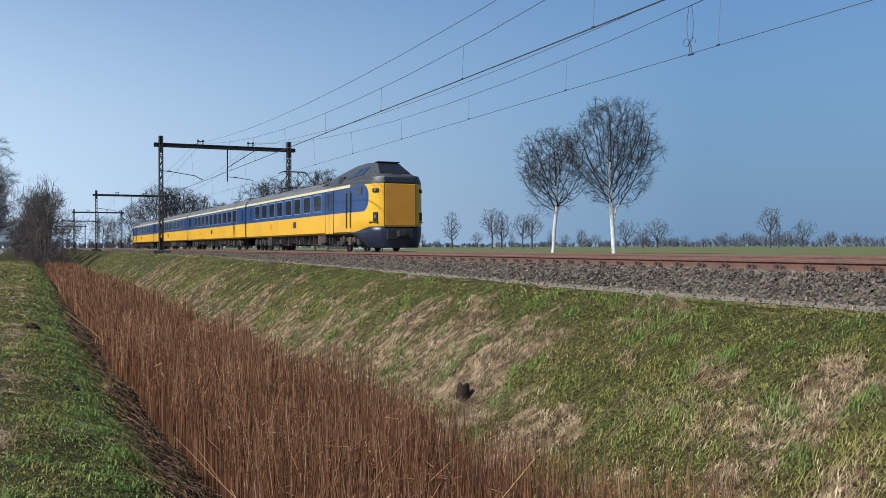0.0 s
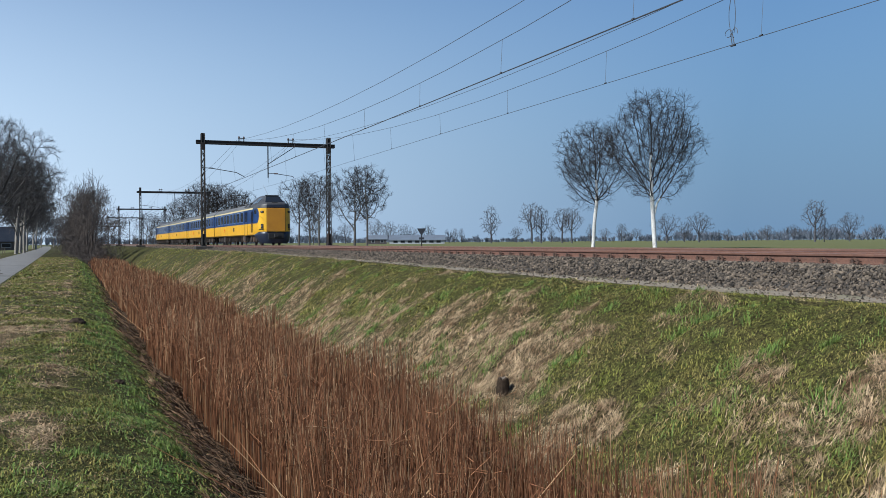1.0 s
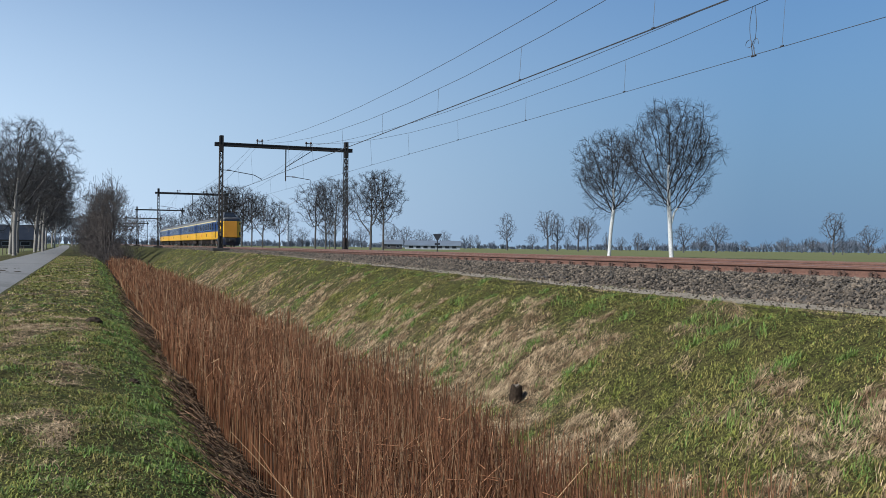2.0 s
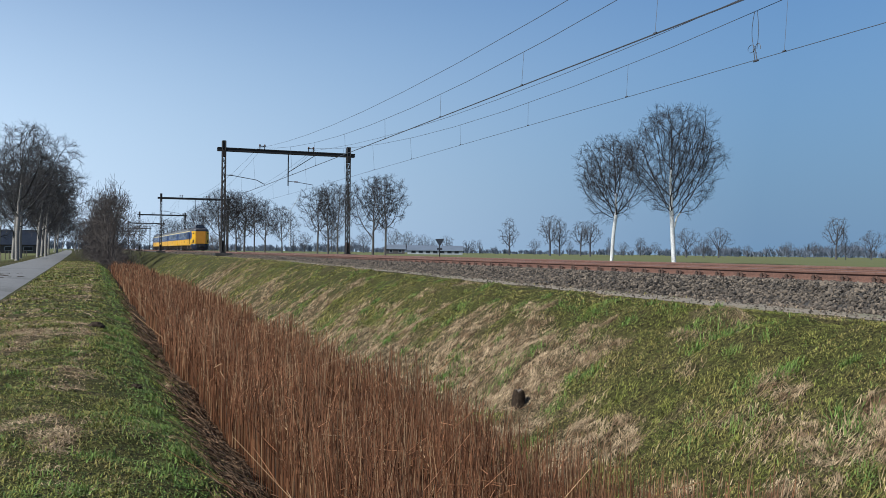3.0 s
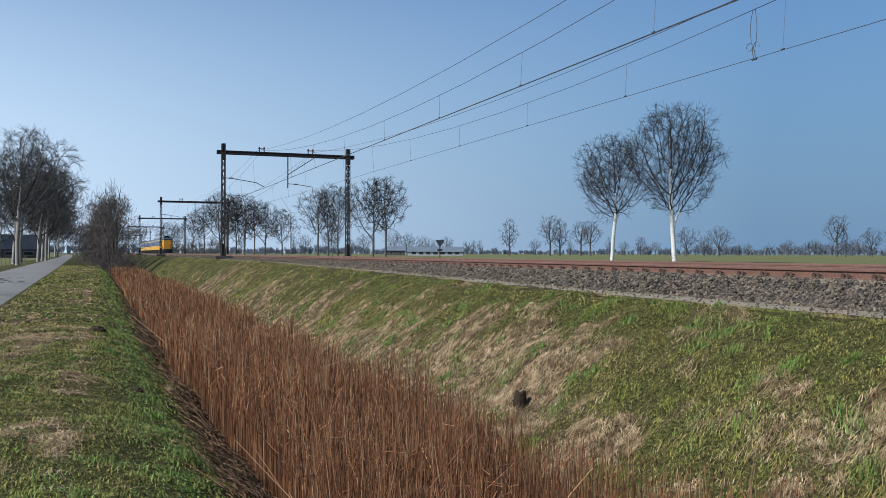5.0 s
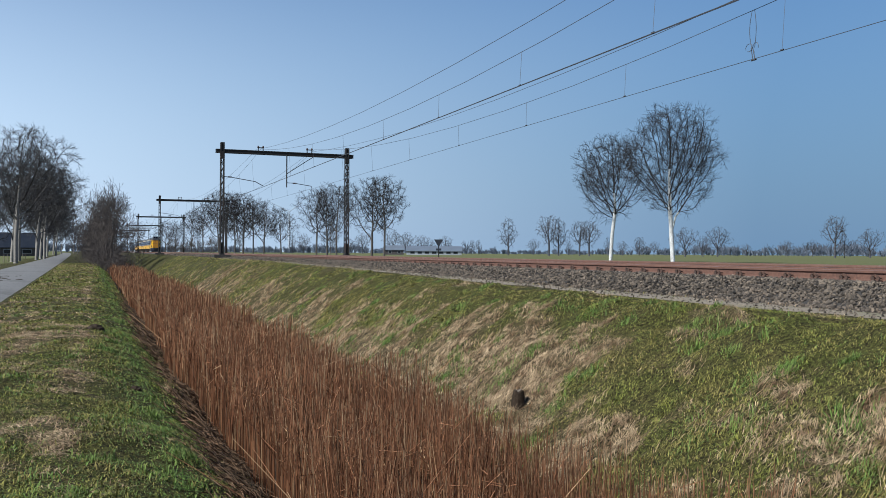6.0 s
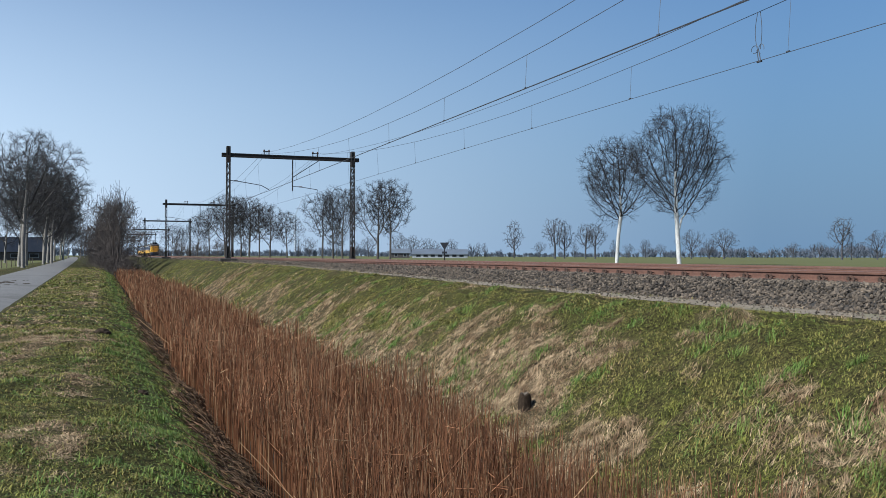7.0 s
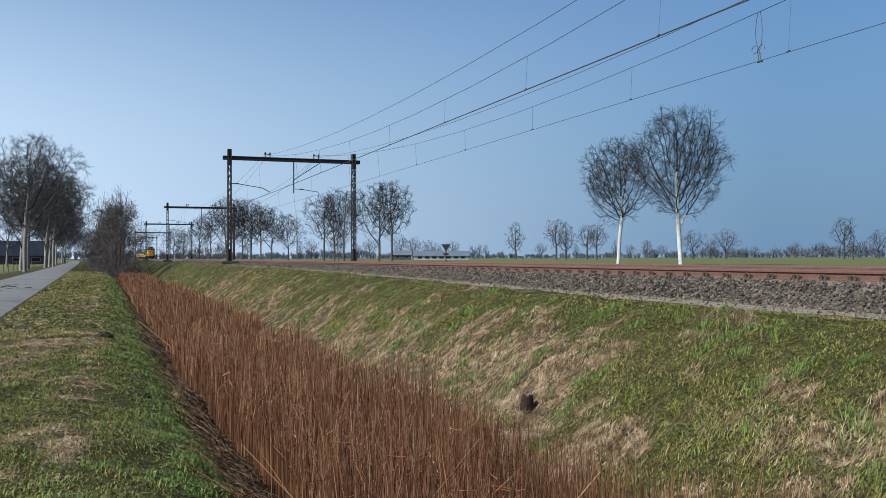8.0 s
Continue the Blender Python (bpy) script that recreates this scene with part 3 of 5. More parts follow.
def make_overhead(name, x, low, label, gap, wire):
    """Messenger, contact and feeder wires of one track with droppers, over all spans."""
    o = tagged(new(name), label, "overhead line", group="overhead lines")
    msg, feed = [], []
    hang_pos = []
    for y0 in PORTALS[:-1]:
        for k in range(13):
            u = k / 12
            y = y0 + 68.7 * u
            q = (2 * u - 1) ** 2
            msg.append((x, y, EYE + low + 2.0 * q))
            feed.append((x - 0.33, y, EYE + 6.3 + 1.35 * q))
        for k in range(9):
            y = y0 + gap * k + 4.0
            q = (2 * (y - y0) / 68.7 - 1) ** 2
            hang_pos.append((y, EYE + low + 2.0 * q))
    v, f = polyline(msg, 0.009, 5)
    link_mesh("messenger_wire", v, f, M_WIRE, o)
    v, f = polyline(feed, 0.009, 5)
    link_mesh("feeder_wire", v, f, M_WIRE, o)
    stag = [(x + (0.2 if i % 2 else -0.2), y, EYE + wire) for i, y in enumerate(PORTALS)]
    for s in ((-0.02, 0.02) if x < 13 else (0.0,)):
        v, f = polyline([(a + s, b, c) for a, b, c in stag], 0.009, 5)
        link_mesh("contact_wire", v, f, M_WIRE, o)
    for y, z in hang_pos:
        u = (y - PORTALS[0]) / 68.7
        xc = x + 0.2 * (-1 if int(u) % 2 == 0 else 1) * (1 - 2 * (u - int(u)))
        v, f = join([polyline([(x, y, z), (xc, y, EYE + wire + 0.01)], 0.006, 4), polyline([(xc, y - 0.05, EYE + wire + 0.02), (xc, y + 0.05, EYE + wire + 0.02)], 0.022, 5)])
        link_mesh("dropper", v, f, M_WIRE, o)
    return o


def make_connector(o, x, y):
    """Looped jumper cable between messenger and contact wire."""
    z0, z1 = EYE + 4.99, EYE + 6.25
    pts = []
    for k in range(13):
        u = k / 12
        pts.append((x - 0.02, y + 0.10 * math.sin(u * 3.1), z1 + (z0 + 0.25 - z1) * u))
    loop = [(x - 0.02, y + 0.2 + 0.13 * math.cos(a) - 0.08, z0 + 0.32 + 0.1 * math.sin(a)) for a in np.linspace(-0.4, 5.2, 12)]
    two = [(x + 0.02, y - 0.04 - 0.06 * math.sin(k / 10 * 3.1), z1 + (z0 + 0.3 - z1) * k / 10) for k in range(11)]
    loop2 = [(x + 0.02, y - 0.08 + 0.1 * math.cos(a), z0 + 0.3 + 0.13 * math.sin(a)) for a in np.linspace(-1.2, 3.4, 9)]
    legs = [(x, y + 0.06, z0 + 0.3), (x, y, z0)], [(x, y + 0.0, z0 + 0.3), (x, y - 0.08, z0)]
    v, f = join([polyline(pts, 0.008), polyline(loop, 0.008), polyline(two, 0.008), polyline(loop2, 0.008), polyline(legs[0], 0.012), polyline(legs[1], 0.012), polyline([(x, y + 0.05, z0 - 0.02), (x, y - 0.12, z0 - 0.02)], 0.025)])
    link_mesh("jumper_cable", v, f, M_WIRE, o, "looped copper jumper cable")


bed = make_ballast()
make_stones(bed)
make_track("railway_track", NEAR, "rust-brown railway track on concrete sleepers beside the bank")
make_track("railway_track", FAR_TRACK, "rust-brown railway track carrying the train")
first = None
for y in PORTALS:
    m = pose(13.47, y, RAIL)
    if first is None:
        first = make_portal()
        first.matrix_basis = m
    else:
        copy_thing(first, m)
make_overhead("overhead_line", NEAR, 5.68, "double copper contact wire with messenger over the near track", 6.77, 4.87)
far_line = make_overhead("overhead_line", FAR_TRACK, 5.85, "single contact wire with messenger over the farther track", 7.07, 4.97)
make_connector(far_line, FAR_TRACK, 18.7)


# ---- train ----
SECTION = [(1.30, 0.86, 0), (1.39, 0.95, 0), (1.40, 1.9, 1), (1.385, 3.12, 2), (1.37, 3.25, 3), (1.27, 3.42, 3), (1.02, 3.62, 3), (0.6, 3.76, 3), (0.0, 3.8, 3)]
CAR, GAP = 26.1, 0.45


def half_ring(w=1.0, top=1.0):
    right = [(x * w, z) for x, z, _ in SECTION]
    pts = right + [(-x, z) for x, z in right[-2::-1]]
    kinds = [k for _, _, k in SECTION[:-1]]
    return pts, kinds + kinds[::-1]


def car_shell(y0, y1, parent, label):
    pts, kinds = half_ring()
    n = len(pts)
    cuts = [y0, y0 + 0.04] + list(np.linspace(y0 + 2, y1 - 2, 8)) + [y1 - 0.04, y1]
    v, f, idx = [], [], []
    for c, y in enumerate(cuts):
        s = 0.985 if c in (0, len(cuts) - 1) else 1.0
        v += [(x * s, y, z) for x, z in pts]
    for j in range(len(cuts) - 1):
        for i in range(n - 1):
            k = j * n + i
            f.append((k, k + n, k + n + 1, k + 1))
            idx.append(kinds[i])
    f.append(tuple(range(n)))
    f.append(tuple(range((len(cuts) - 1) * n, len(cuts) * n))[::-1])
    idx += [4, 4]
    f.append((0, n - 1, len(cuts) * n - 1, (len(cuts) - 1) * n))
    idx.append(4)
    return link_mesh("car_body", v, f, [M_YELLOW, M_BLUE, M_CREAM, M_ROOF, M_UNDER], parent, label, index=idx)


def rounded(bm, side, y, z, w, h, r, depth, x=1.392):
    """A rounded plate on a coach side."""
    pts = []
    for cx, cz, a0 in ((w / 2 - r, h / 2 - r, 0), (-w / 2 + r, h / 2 - r, 90), (-w / 2 + r, -h / 2 + r, 180), (w / 2 - r, -h / 2 + r, 270)):
        for k in range(4):
            a = radians(a0 + 30 * k)
            pts.append((cx + r * math.cos(a), cz + r * math.sin(a)))
    lo = [bm.verts.new((side * (x - 0.02), y + p, z + q)) for p, q in pts]
    hi = [bm.verts.new((side * (x + depth), y + p * 0.985, z + q * 0.985)) for p, q in pts]
    n = len(pts)
    bm.faces.new(hi if side < 0 else hi[::-1])
    for i in range(n):
        bm.faces.new((lo[i], lo[(i + 1) % n], hi[(i + 1) % n], hi[i]))
    bmesh.ops.recalc_face_normals(bm, faces=bm.faces[:])


def coach_window(body, side, y, w=1.3, z=2.56, h=0.84):
    bm = bmesh.new()
    rounded(bm, side, y, z, w + 0.14, h + 0.14, 0.13, 0.012)
    fr = part("window", bm, M_FRAME, body)
    bm = bmesh.new()
    rounded(bm, side, y, z, w, h, 0.1, 0.018)
    part("pane", bm, M_GLASS, body)
    return fr


def coach_door(body, side, y):
    bm = bmesh.new()
    block(bm, side * 1.395, y, 2.0, 0.02, 1.3, 2.2, 0.006)
    block(bm, side * 1.4, y, 2.0, 0.03, 0.03, 2.2)
    bmesh.ops.recalc_face_normals(bm, faces=bm.faces[:])
    part("door", bm, M_BLUE, body)
    bm = bmesh.new()
    block(bm, side * 1.398, y, 1.4, 0.022, 1.29, 1.0, 0.004)
    part("door_panel", bm, M_YELLOW, body)
    for s in (-0.3, 0.3):
        bm = bmesh.new()
        rounded(bm, side, y + s, 2.55, 0.36, 0.9, 0.1, 0.03)
        part("pane", bm, M_GLASS, body)
        bm = bmesh.new()
        block(bm, side * 1.405, y + s * 2.35, 2.0, 0.02, 0.025, 2.2)
        part("door_post", bm, M_PLOUGH, body)


def bogie(train, y, rng_):
    bm = bmesh.new()
    for s in (-1, 1):
        block(bm, s * 1.05, y, 0.58, 0.14, 3.4, 0.2, 0.03)
        for dy in (-1.3, 0, 1.3):
            block(bm, s * 1.13, y + dy, 0.5, 0.2, 0.36, 0.4, 0.03)
        for dy in (-0.85, 0.85):
            disc(bm, s * 1.18, y + dy, 0.6, 0.1, 0.34, "z", 10)
    block(bm, 0, y, 0.6, 2.0, 0.6, 0.25, 0.03)
    part("bogie", bm, M_UNDER, train, "brake-dust brown bogie frame")
    for dy in (-1.3, 1.3):
        bm = bmesh.new()
        for s in (-1, 1):
            disc(bm, s * 0.755, y + dy, 0.46, 0.46, 0.13, "x", 28)
            disc(bm, s * 0.72, y + dy, 0.46, 0.49, 0.03, "x", 28)
        disc(bm, 0, y + dy, 0.46, 0.08, 1.5, "x", 10)
        part("wheelset", bm, M_UNDER, train)


def underframe(train, y0, y1, rng_):
    y = y0
    while y < y1 - 0.6:
        ln = rng_.uniform(0.7, 2.3)
        ln = min(ln, y1 - y)
        h = rng_.uniform(0.4, 0.62)
        bm = bmesh.new()
        block(bm, rng_.uniform(-0.1, 0.1), y + ln / 2, 0.88 - h / 2, 2.45 - rng_.uniform(0, 0.4), ln - 0.12, h, 0.03)
        for k in range(2):
            block(bm, 0, y + ln * (0.3 + 0.4 * k), 0.88 - h / 2, 2.5, 0.06, h * 0.8)
        part("equipment_box", bm, M_UNDER, train)
        y += ln + rng_.uniform(0.05, 0.5)
    bm = bmesh.new()
    block(bm, 0, (y0 + y1) / 2, 0.84, 2.3, y1 - y0 + 6, 0.1)
    part("underframe", bm, M_UNDER, train)


def loft(rows, faces_mat=None):
    """Quads between equal rows of points; end caps left to the caller."""
    m = len(rows[0])
    v = [p for row in rows for p in row]
    f = [(j * m + i, j * m + i + 1, (j + 1) * m + i + 1, (j + 1) * m + i) for j in range(len(rows) - 1) for i in range(m - 1)]
    return v, f


PLAN = [(3.1, 1.4), (1.9, 1.4), (1.25, 1.392), (0.9, 1.375), (0.62, 1.33), (0.42, 1.26), (0.26, 1.15), (0.13, 1.0), (0.045, 0.87), (0.0, 0.79)]


def corner(y):
    """Half width of the cab end at y metres behind its flat front."""
    return float(np.interp(y, [p[0] for p in PLAN[::-1]], [p[1] for p in PLAN[::-1]]))


def skirt_line(y):
    """Height at which the yellow shell meets the dark skirt."""
    return float(np.interp(y, [0.0, 0.5, 1.1, 1.8, 2.6], [1.15, 1.14, 1.06, 0.96, 0.9]))


def nose(train):
    """The high-cab end: sides rounding into a flat front, grey hump with the driver's windows, dark skirt. Local y 0 is the front."""
    e = new("cab_end")
    e.parent = train
    tagged(e, label="high cab end with flat yellow front")
    zs = [1.14, 1.3, 1.6, 1.88] + [1.88 + 0.03 * k for k in range(1, 43)] + [3.22, 3.3, 3.42, 3.52]
    ks = [float(np.interp(z, [1.14, 1.3, 1.88, 3.14, 3.3, 3.52], [0.96, 1.0, 1.0, 0.99, 0.965, 0.9])) for z in zs]
    ys = [3.1, 2.7, 2.4, 2.0] + [1.7 - 0.03 * k for k in range(43)] + [0.36, 0.28, 0.2, 0.13, 0.08, 0.04, 0.0]
    n, m = len(zs), 2 * len(zs)
    rows = []
    for y in ys:
        w = corner(y)
        zs = [skirt_line(y)] + zs[1:]
        rows.append([(-w * k, y + 0.1 * max(z - 3.1, 0), z) for k, z in zip(ks, zs)] + [(w * k, y + 0.1 * max(z - 3.1, 0), z) for k, z in zip(ks[::-1], zs[::-1])])
    v, f = loft(rows)

    def paint(y, z):
        if z > 3.16:
            return 2
        if z < 1.88 or z > 3.14:
            return 0
        r = 0.56
        cy, cz = 0.62 + r, min(max(z, 1.88 + r), 3.14 - r)
        return 1 if y > cy or math.hypot(y - cy, z - cz) < r else 0
    idx = []
    for j in range(len(ys) - 1):
        for i in range(m - 1):
            q = min(i, m - 2 - i)
            z = (zs[q] + zs[q + 1]) / 2 if q < n - 1 else 3.52
            idx.append(paint((ys[j] + ys[j + 1]) / 2, z))
    k = (len(ys) - 1) * m
    for i in range(n - 1):
        f.append((k + i, k + i + 1, k + m - 2 - i, k + m - 1 - i))
        idx.append(2 if zs[i] > 3.1 else 0)
    shell = link_mesh("front_shell", v, f, [M_YELLOW, M_BLUE, M_NOSE], e, "yellow front shell", index=idx, smooth=True)
    for side in (-1, 1):
        bm = bmesh.new()
        rounded(bm, side, 1.85, 2.88, 0.95, 0.36, 0.06, 0.012, 1.39)
        part("cab_side_window", bm, M_GLASS, e)
        for dy in (-0.3, 0.3):
            bm = bmesh.new()
            block(bm, side * 1.43, 3.25 + dy, 2.0, 0.04, 0.05, 1.75, 0.01)
            part("grab_rail", bm, M_BLACK, e)
        bm = bmesh.new()
        rounded(bm, side, 3.25, 2.55, 0.36, 0.85, 0.08, 0.012, 1.395)
        part("cab_door_window", bm, M_GLASS, e)
        # lamps on the rounded corners
        for z, h, w in ((2.83, 0.17, 0.3), (1.62, 0.4, 0.24)):
            y = 0.24
            a = math.atan2(corner(y + 0.15) - corner(y - 0.15), 0.3)
            bm = bmesh.new()
            block(bm, side * (corner(y) - 0.0), y, z, w, 0.08, h, 0.025, Matrix.Rotation(side * (math.pi / 2 - a), 4, "Z"))
            lampbox = part("headlight", bm, M_BLACK, e)
            bm = bmesh.new()
            c = Matrix.Translation((side * (corner(y) + 0.03), y - 0.03, z)) @ Matrix.Rotation(side * (math.pi / 2 - a), 4, "Z") @ Matrix.Rotation(math.pi / 2, 4, "X")
            bmesh.ops.create_cone(bm, cap_ends=True, segments=14, radius1=0.065, radius2=0.065, depth=0.04, matrix=c)
            part("lens", bm, M_LAMPGLASS, lampbox)
        bm = bmesh.new()
        block(bm, side * corner(0.33), 0.33, 1.36, 0.5, 0.05, 0.06, 0.01, Matrix.Rotation(side * 0.95, 4, "Z"))
        part("corner_step", bm, M_BLACK, e)
    bm = bmesh.new()
    block(bm, 0, -0.015, 2.16, 1.54, 0.07, 1.96, 0.03)
    part("front_panel", bm, M_FRONT, e, "flat yellow gangway door panel")
    for s in (-0.78, 0.78):
        bm = bmesh.new()
        block(bm, s, -0.012, 2.16, 0.018, 0.06, 1.98)
        part("panel_seam", bm, M_BLACK, e)
    bm = bmesh.new()
    block(bm, 0, 0.0, 3.3, 1.56, 0.1, 0.26, 0.03)
    part("front_visor", bm, M_PLOUGH, e)
    # hump: distance behind the front, half width at foot and top, heights of foot and top
    hs = [(9.6, 1.0, 0.6, 3.55, 3.82), (7.8, 1.28, 0.62, 3.42, 4.02), (5.8, 1.34, 0.62, 3.4, 4.28), (4.2, 1.35, 0.6, 3.4, 4.46), (3.0, 1.35, 0.57, 3.4, 4.5), (1.75, 1.3, 0.54, 3.45, 4.45), (1.5, 1.27, 0.55, 3.46, 4.38), (0.6, 1.1, 0.78, 3.5, 3.68), (0.14, 0.9, 0.7, 3.5, 3.56)]
    hs = [(y, wb, wt, zb, 3.4 + (zt - 3.4) * 0.82) for y, wb, wt, zb, zt in hs]
    rows = []
    for y, wb, wt, zb, zt in hs:
        mid = (wb * 0.36 + wt * 0.64, zb + (zt - zb) * 0.62)
        sh = (wb * 0.97, zb + (zt - zb) * 0.14)
        rows.append([(x, y, z) for x, z in ((-wb, zb - 0.12), (-sh[0], sh[1]), (-mid[0], mid[1]), (-wt, zt), (wt, zt), (mid[0], mid[1]), (sh[0], sh[1]), (wb, zb - 0.12))])
    v, f = loft(rows)
    f.append(tuple(range(8))[::-1])
    f.append(tuple(range((len(hs) - 1) * 8, len(hs) * 8)))
    link_mesh("cab_hump", v, f, M_NOSE, e, "dark grey raised driver's cab")

    def quad(name, pts, mat=M_GLASS):
        c = sum((Vector(p) for p in pts), Vector()) / 4
        nrm = (Vector(pts[1]) - Vector(pts[0])).cross(Vector(pts[2]) - Vector(pts[0])).normalized()
        if nrm.dot(c - Vector((0, 2.2, 3.6))) < 0:
            nrm = -nrm
        lo, hi = [Vector(p) - nrm * 0.03 for p in pts], [Vector(p) + nrm * 0.022 for p in pts]
        fs = [(4, 5, 6, 7)] + [(i, (i + 1) % 4, 4 + (i + 1) % 4, 4 + i) for i in range(4)]
        return link_mesh(name, [tuple(p) for p in lo + hi], fs, mat, e)
    quad("windscreen", [(-0.53, 1.48, 4.19), (0.53, 1.48, 4.19), (0.76, 0.66, 3.67), (-0.76, 0.66, 3.67)])
    for s in (-1, 1):
        def on_hump(y, u):
            j = [p[0] for p in hs][::-1]
            wb, wt, zb, zt = [float(np.interp(y, j, [p[q] for p in hs][::-1])) for q in (1, 2, 3, 4)]
            a, b = (wb * 0.97, zb + (zt - zb) * 0.14), (wb * 0.36 + wt * 0.64, zb + (zt - zb) * 0.62)
            return (s * (a[0] + (b[0] - a[0]) * u), y, a[1] + (b[1] - a[1]) * u)
        quad("cab_window", [on_hump(1.75, 0.15), on_hump(2.7, 0.15), on_hump(2.75, 1.3), on_hump(2.1, 1.3)])
        quad("cab_window", [on_hump(2.85, 0.15), on_hump(3.9, 0.15), on_hump(3.3, 1.3), on_hump(2.9, 1.3)])
        bm = bmesh.new()
        block(bm, s * 1.2, 4.75, 3.55, 0.2, 0.75, 0.36, 0.02, Matrix.Rotation(radians(-14 * s), 4, "Y"))
        part("vent_grille", bm, M_BLACK, e)
        quad("vent_slot", [on_hump(7.0, -0.1), on_hump(7.35, -0.1), on_hump(7.35, 0.4), on_hump(7.0, 0.4)], M_BLACK)
        quad("vent_slot", [on_hump(7.7, -0.1), on_hump(8.0, -0.1), on_hump(8.0, 0.4), on_hump(7.7, 0.4)], M_BLACK)
    bm = bmesh.new()
    block(bm, 0, 1.6, 4.27, 1.16, 0.34, 0.05, 0.02)
    part("cab_brow", bm, M_NOSE, e)
    bm = bmesh.new()
    block(bm, 0, 0.5, 3.62, 0.5, 0.08, 0.1, 0.03)
    part("wiper", bm, M_BLACK, e)
    # skirt and plough
    rows = []
    for y in (3.3, 2.9, 2.5, 2.1, 1.7, 1.3, 0.95, 0.7, 0.5, 0.34, 0.2, 0.1, 0.03):
        w, zt = corner(y), skirt_line(y) + 0.02
        zb = float(np.interp(y, [0.0, 0.15, 0.5, 1.0, 1.7, 2.4, 3.3], [0.2, 0.17, 0.17, 0.22, 0.42, 0.66, 0.84]))
        half = [(w * (0.997 - 0.14 * u ** 3), zt + (zb - zt) * u) for u in (0.0, 0.25, 0.5, 0.7, 0.85, 0.95, 1.0)]
        rows.append([(-x, y + 0.06 * (zt - z) ** 2, z) for x, z in half] + [(x, y + 0.06 * (zt - z) ** 2, z) for x, z in half[::-1]])
    v, f = loft(rows)
    m = len(rows[0])
    k = (len(rows) - 1) * m
    f.append(tuple(range(k, k + m)))
    f += [(j * m + m - 1, j * m, j * m + m, j * m + 2 * m - 1) for j in range(len(rows) - 1)]
    link_mesh("skirt", v, f, M_PLOUGH, e, "blue-black plough skirt", smooth=True)
    bm = bmesh.new()
    block(bm, 0, 0.0, 0.8, 1.3, 0.12, 0.52, 0.04)
    part("coupler_recess", bm, M_BLACK, e)
    bm = bmesh.new()
    block(bm, 0, -0.2, 0.82, 0.4, 0.4, 0.3, 0.04)
    disc(bm, 0.1, -0.42, 0.85, 0.09, 0.12, "y", 12)
    part("coupler", bm, M_BLACK, e)
    return e


def pantograph(train, y):
    z0 = 3.8
    head = EYE + 4.9 - RAIL
    pieces = []
    for s in (-0.55, 0.55):
        pieces.append(polyline([(s, y - 0.9, z0 + 0.25), (s, y + 0.9, z0 + 0.25)], 0.035))
        knee = (s * 0.9, y + 0.75, z0 + 0.75)
        pieces.append(polyline([(s * 0.6, y - 0.5, z0 + 0.28), knee, (s * 0.55, y, head - 0.08)], 0.028))
        pieces.append(polyline([(s * 0.6, y + 0.5, z0 + 0.28), (s * 0.9, y - 0.75, z0 + 0.75), (s * 0.55, y, head - 0.08)], 0.028))
        for dy in (-0.8, 0.8):
            pieces.append(polyline([(s, y + dy, z0 - 0.1), (s, y + dy, z0 + 0.25)], 0.06, 8))
    for dy in (-0.15, 0.15):
        pieces.append(polyline([(-0.95, y + dy, head - 0.16), (-0.7, y + dy, head - 0.03), (0.7, y + dy, head - 0.03), (0.95, y + dy, head - 0.16)], 0.03))
    pieces.append(polyline([(-0.6, y + 0.9, z0 + 0.25), (0.6, y + 0.9, z0 + 0.25)], 0.035))
    pieces.append(polyline([(-0.6, y - 0.9, z0 + 0.25), (0.6, y - 0.9, z0 + 0.25)], 0.035))
    v, f = join(pieces)
    link_mesh("pantograph", v, f, M_BLACK, train, "raised black pantograph")


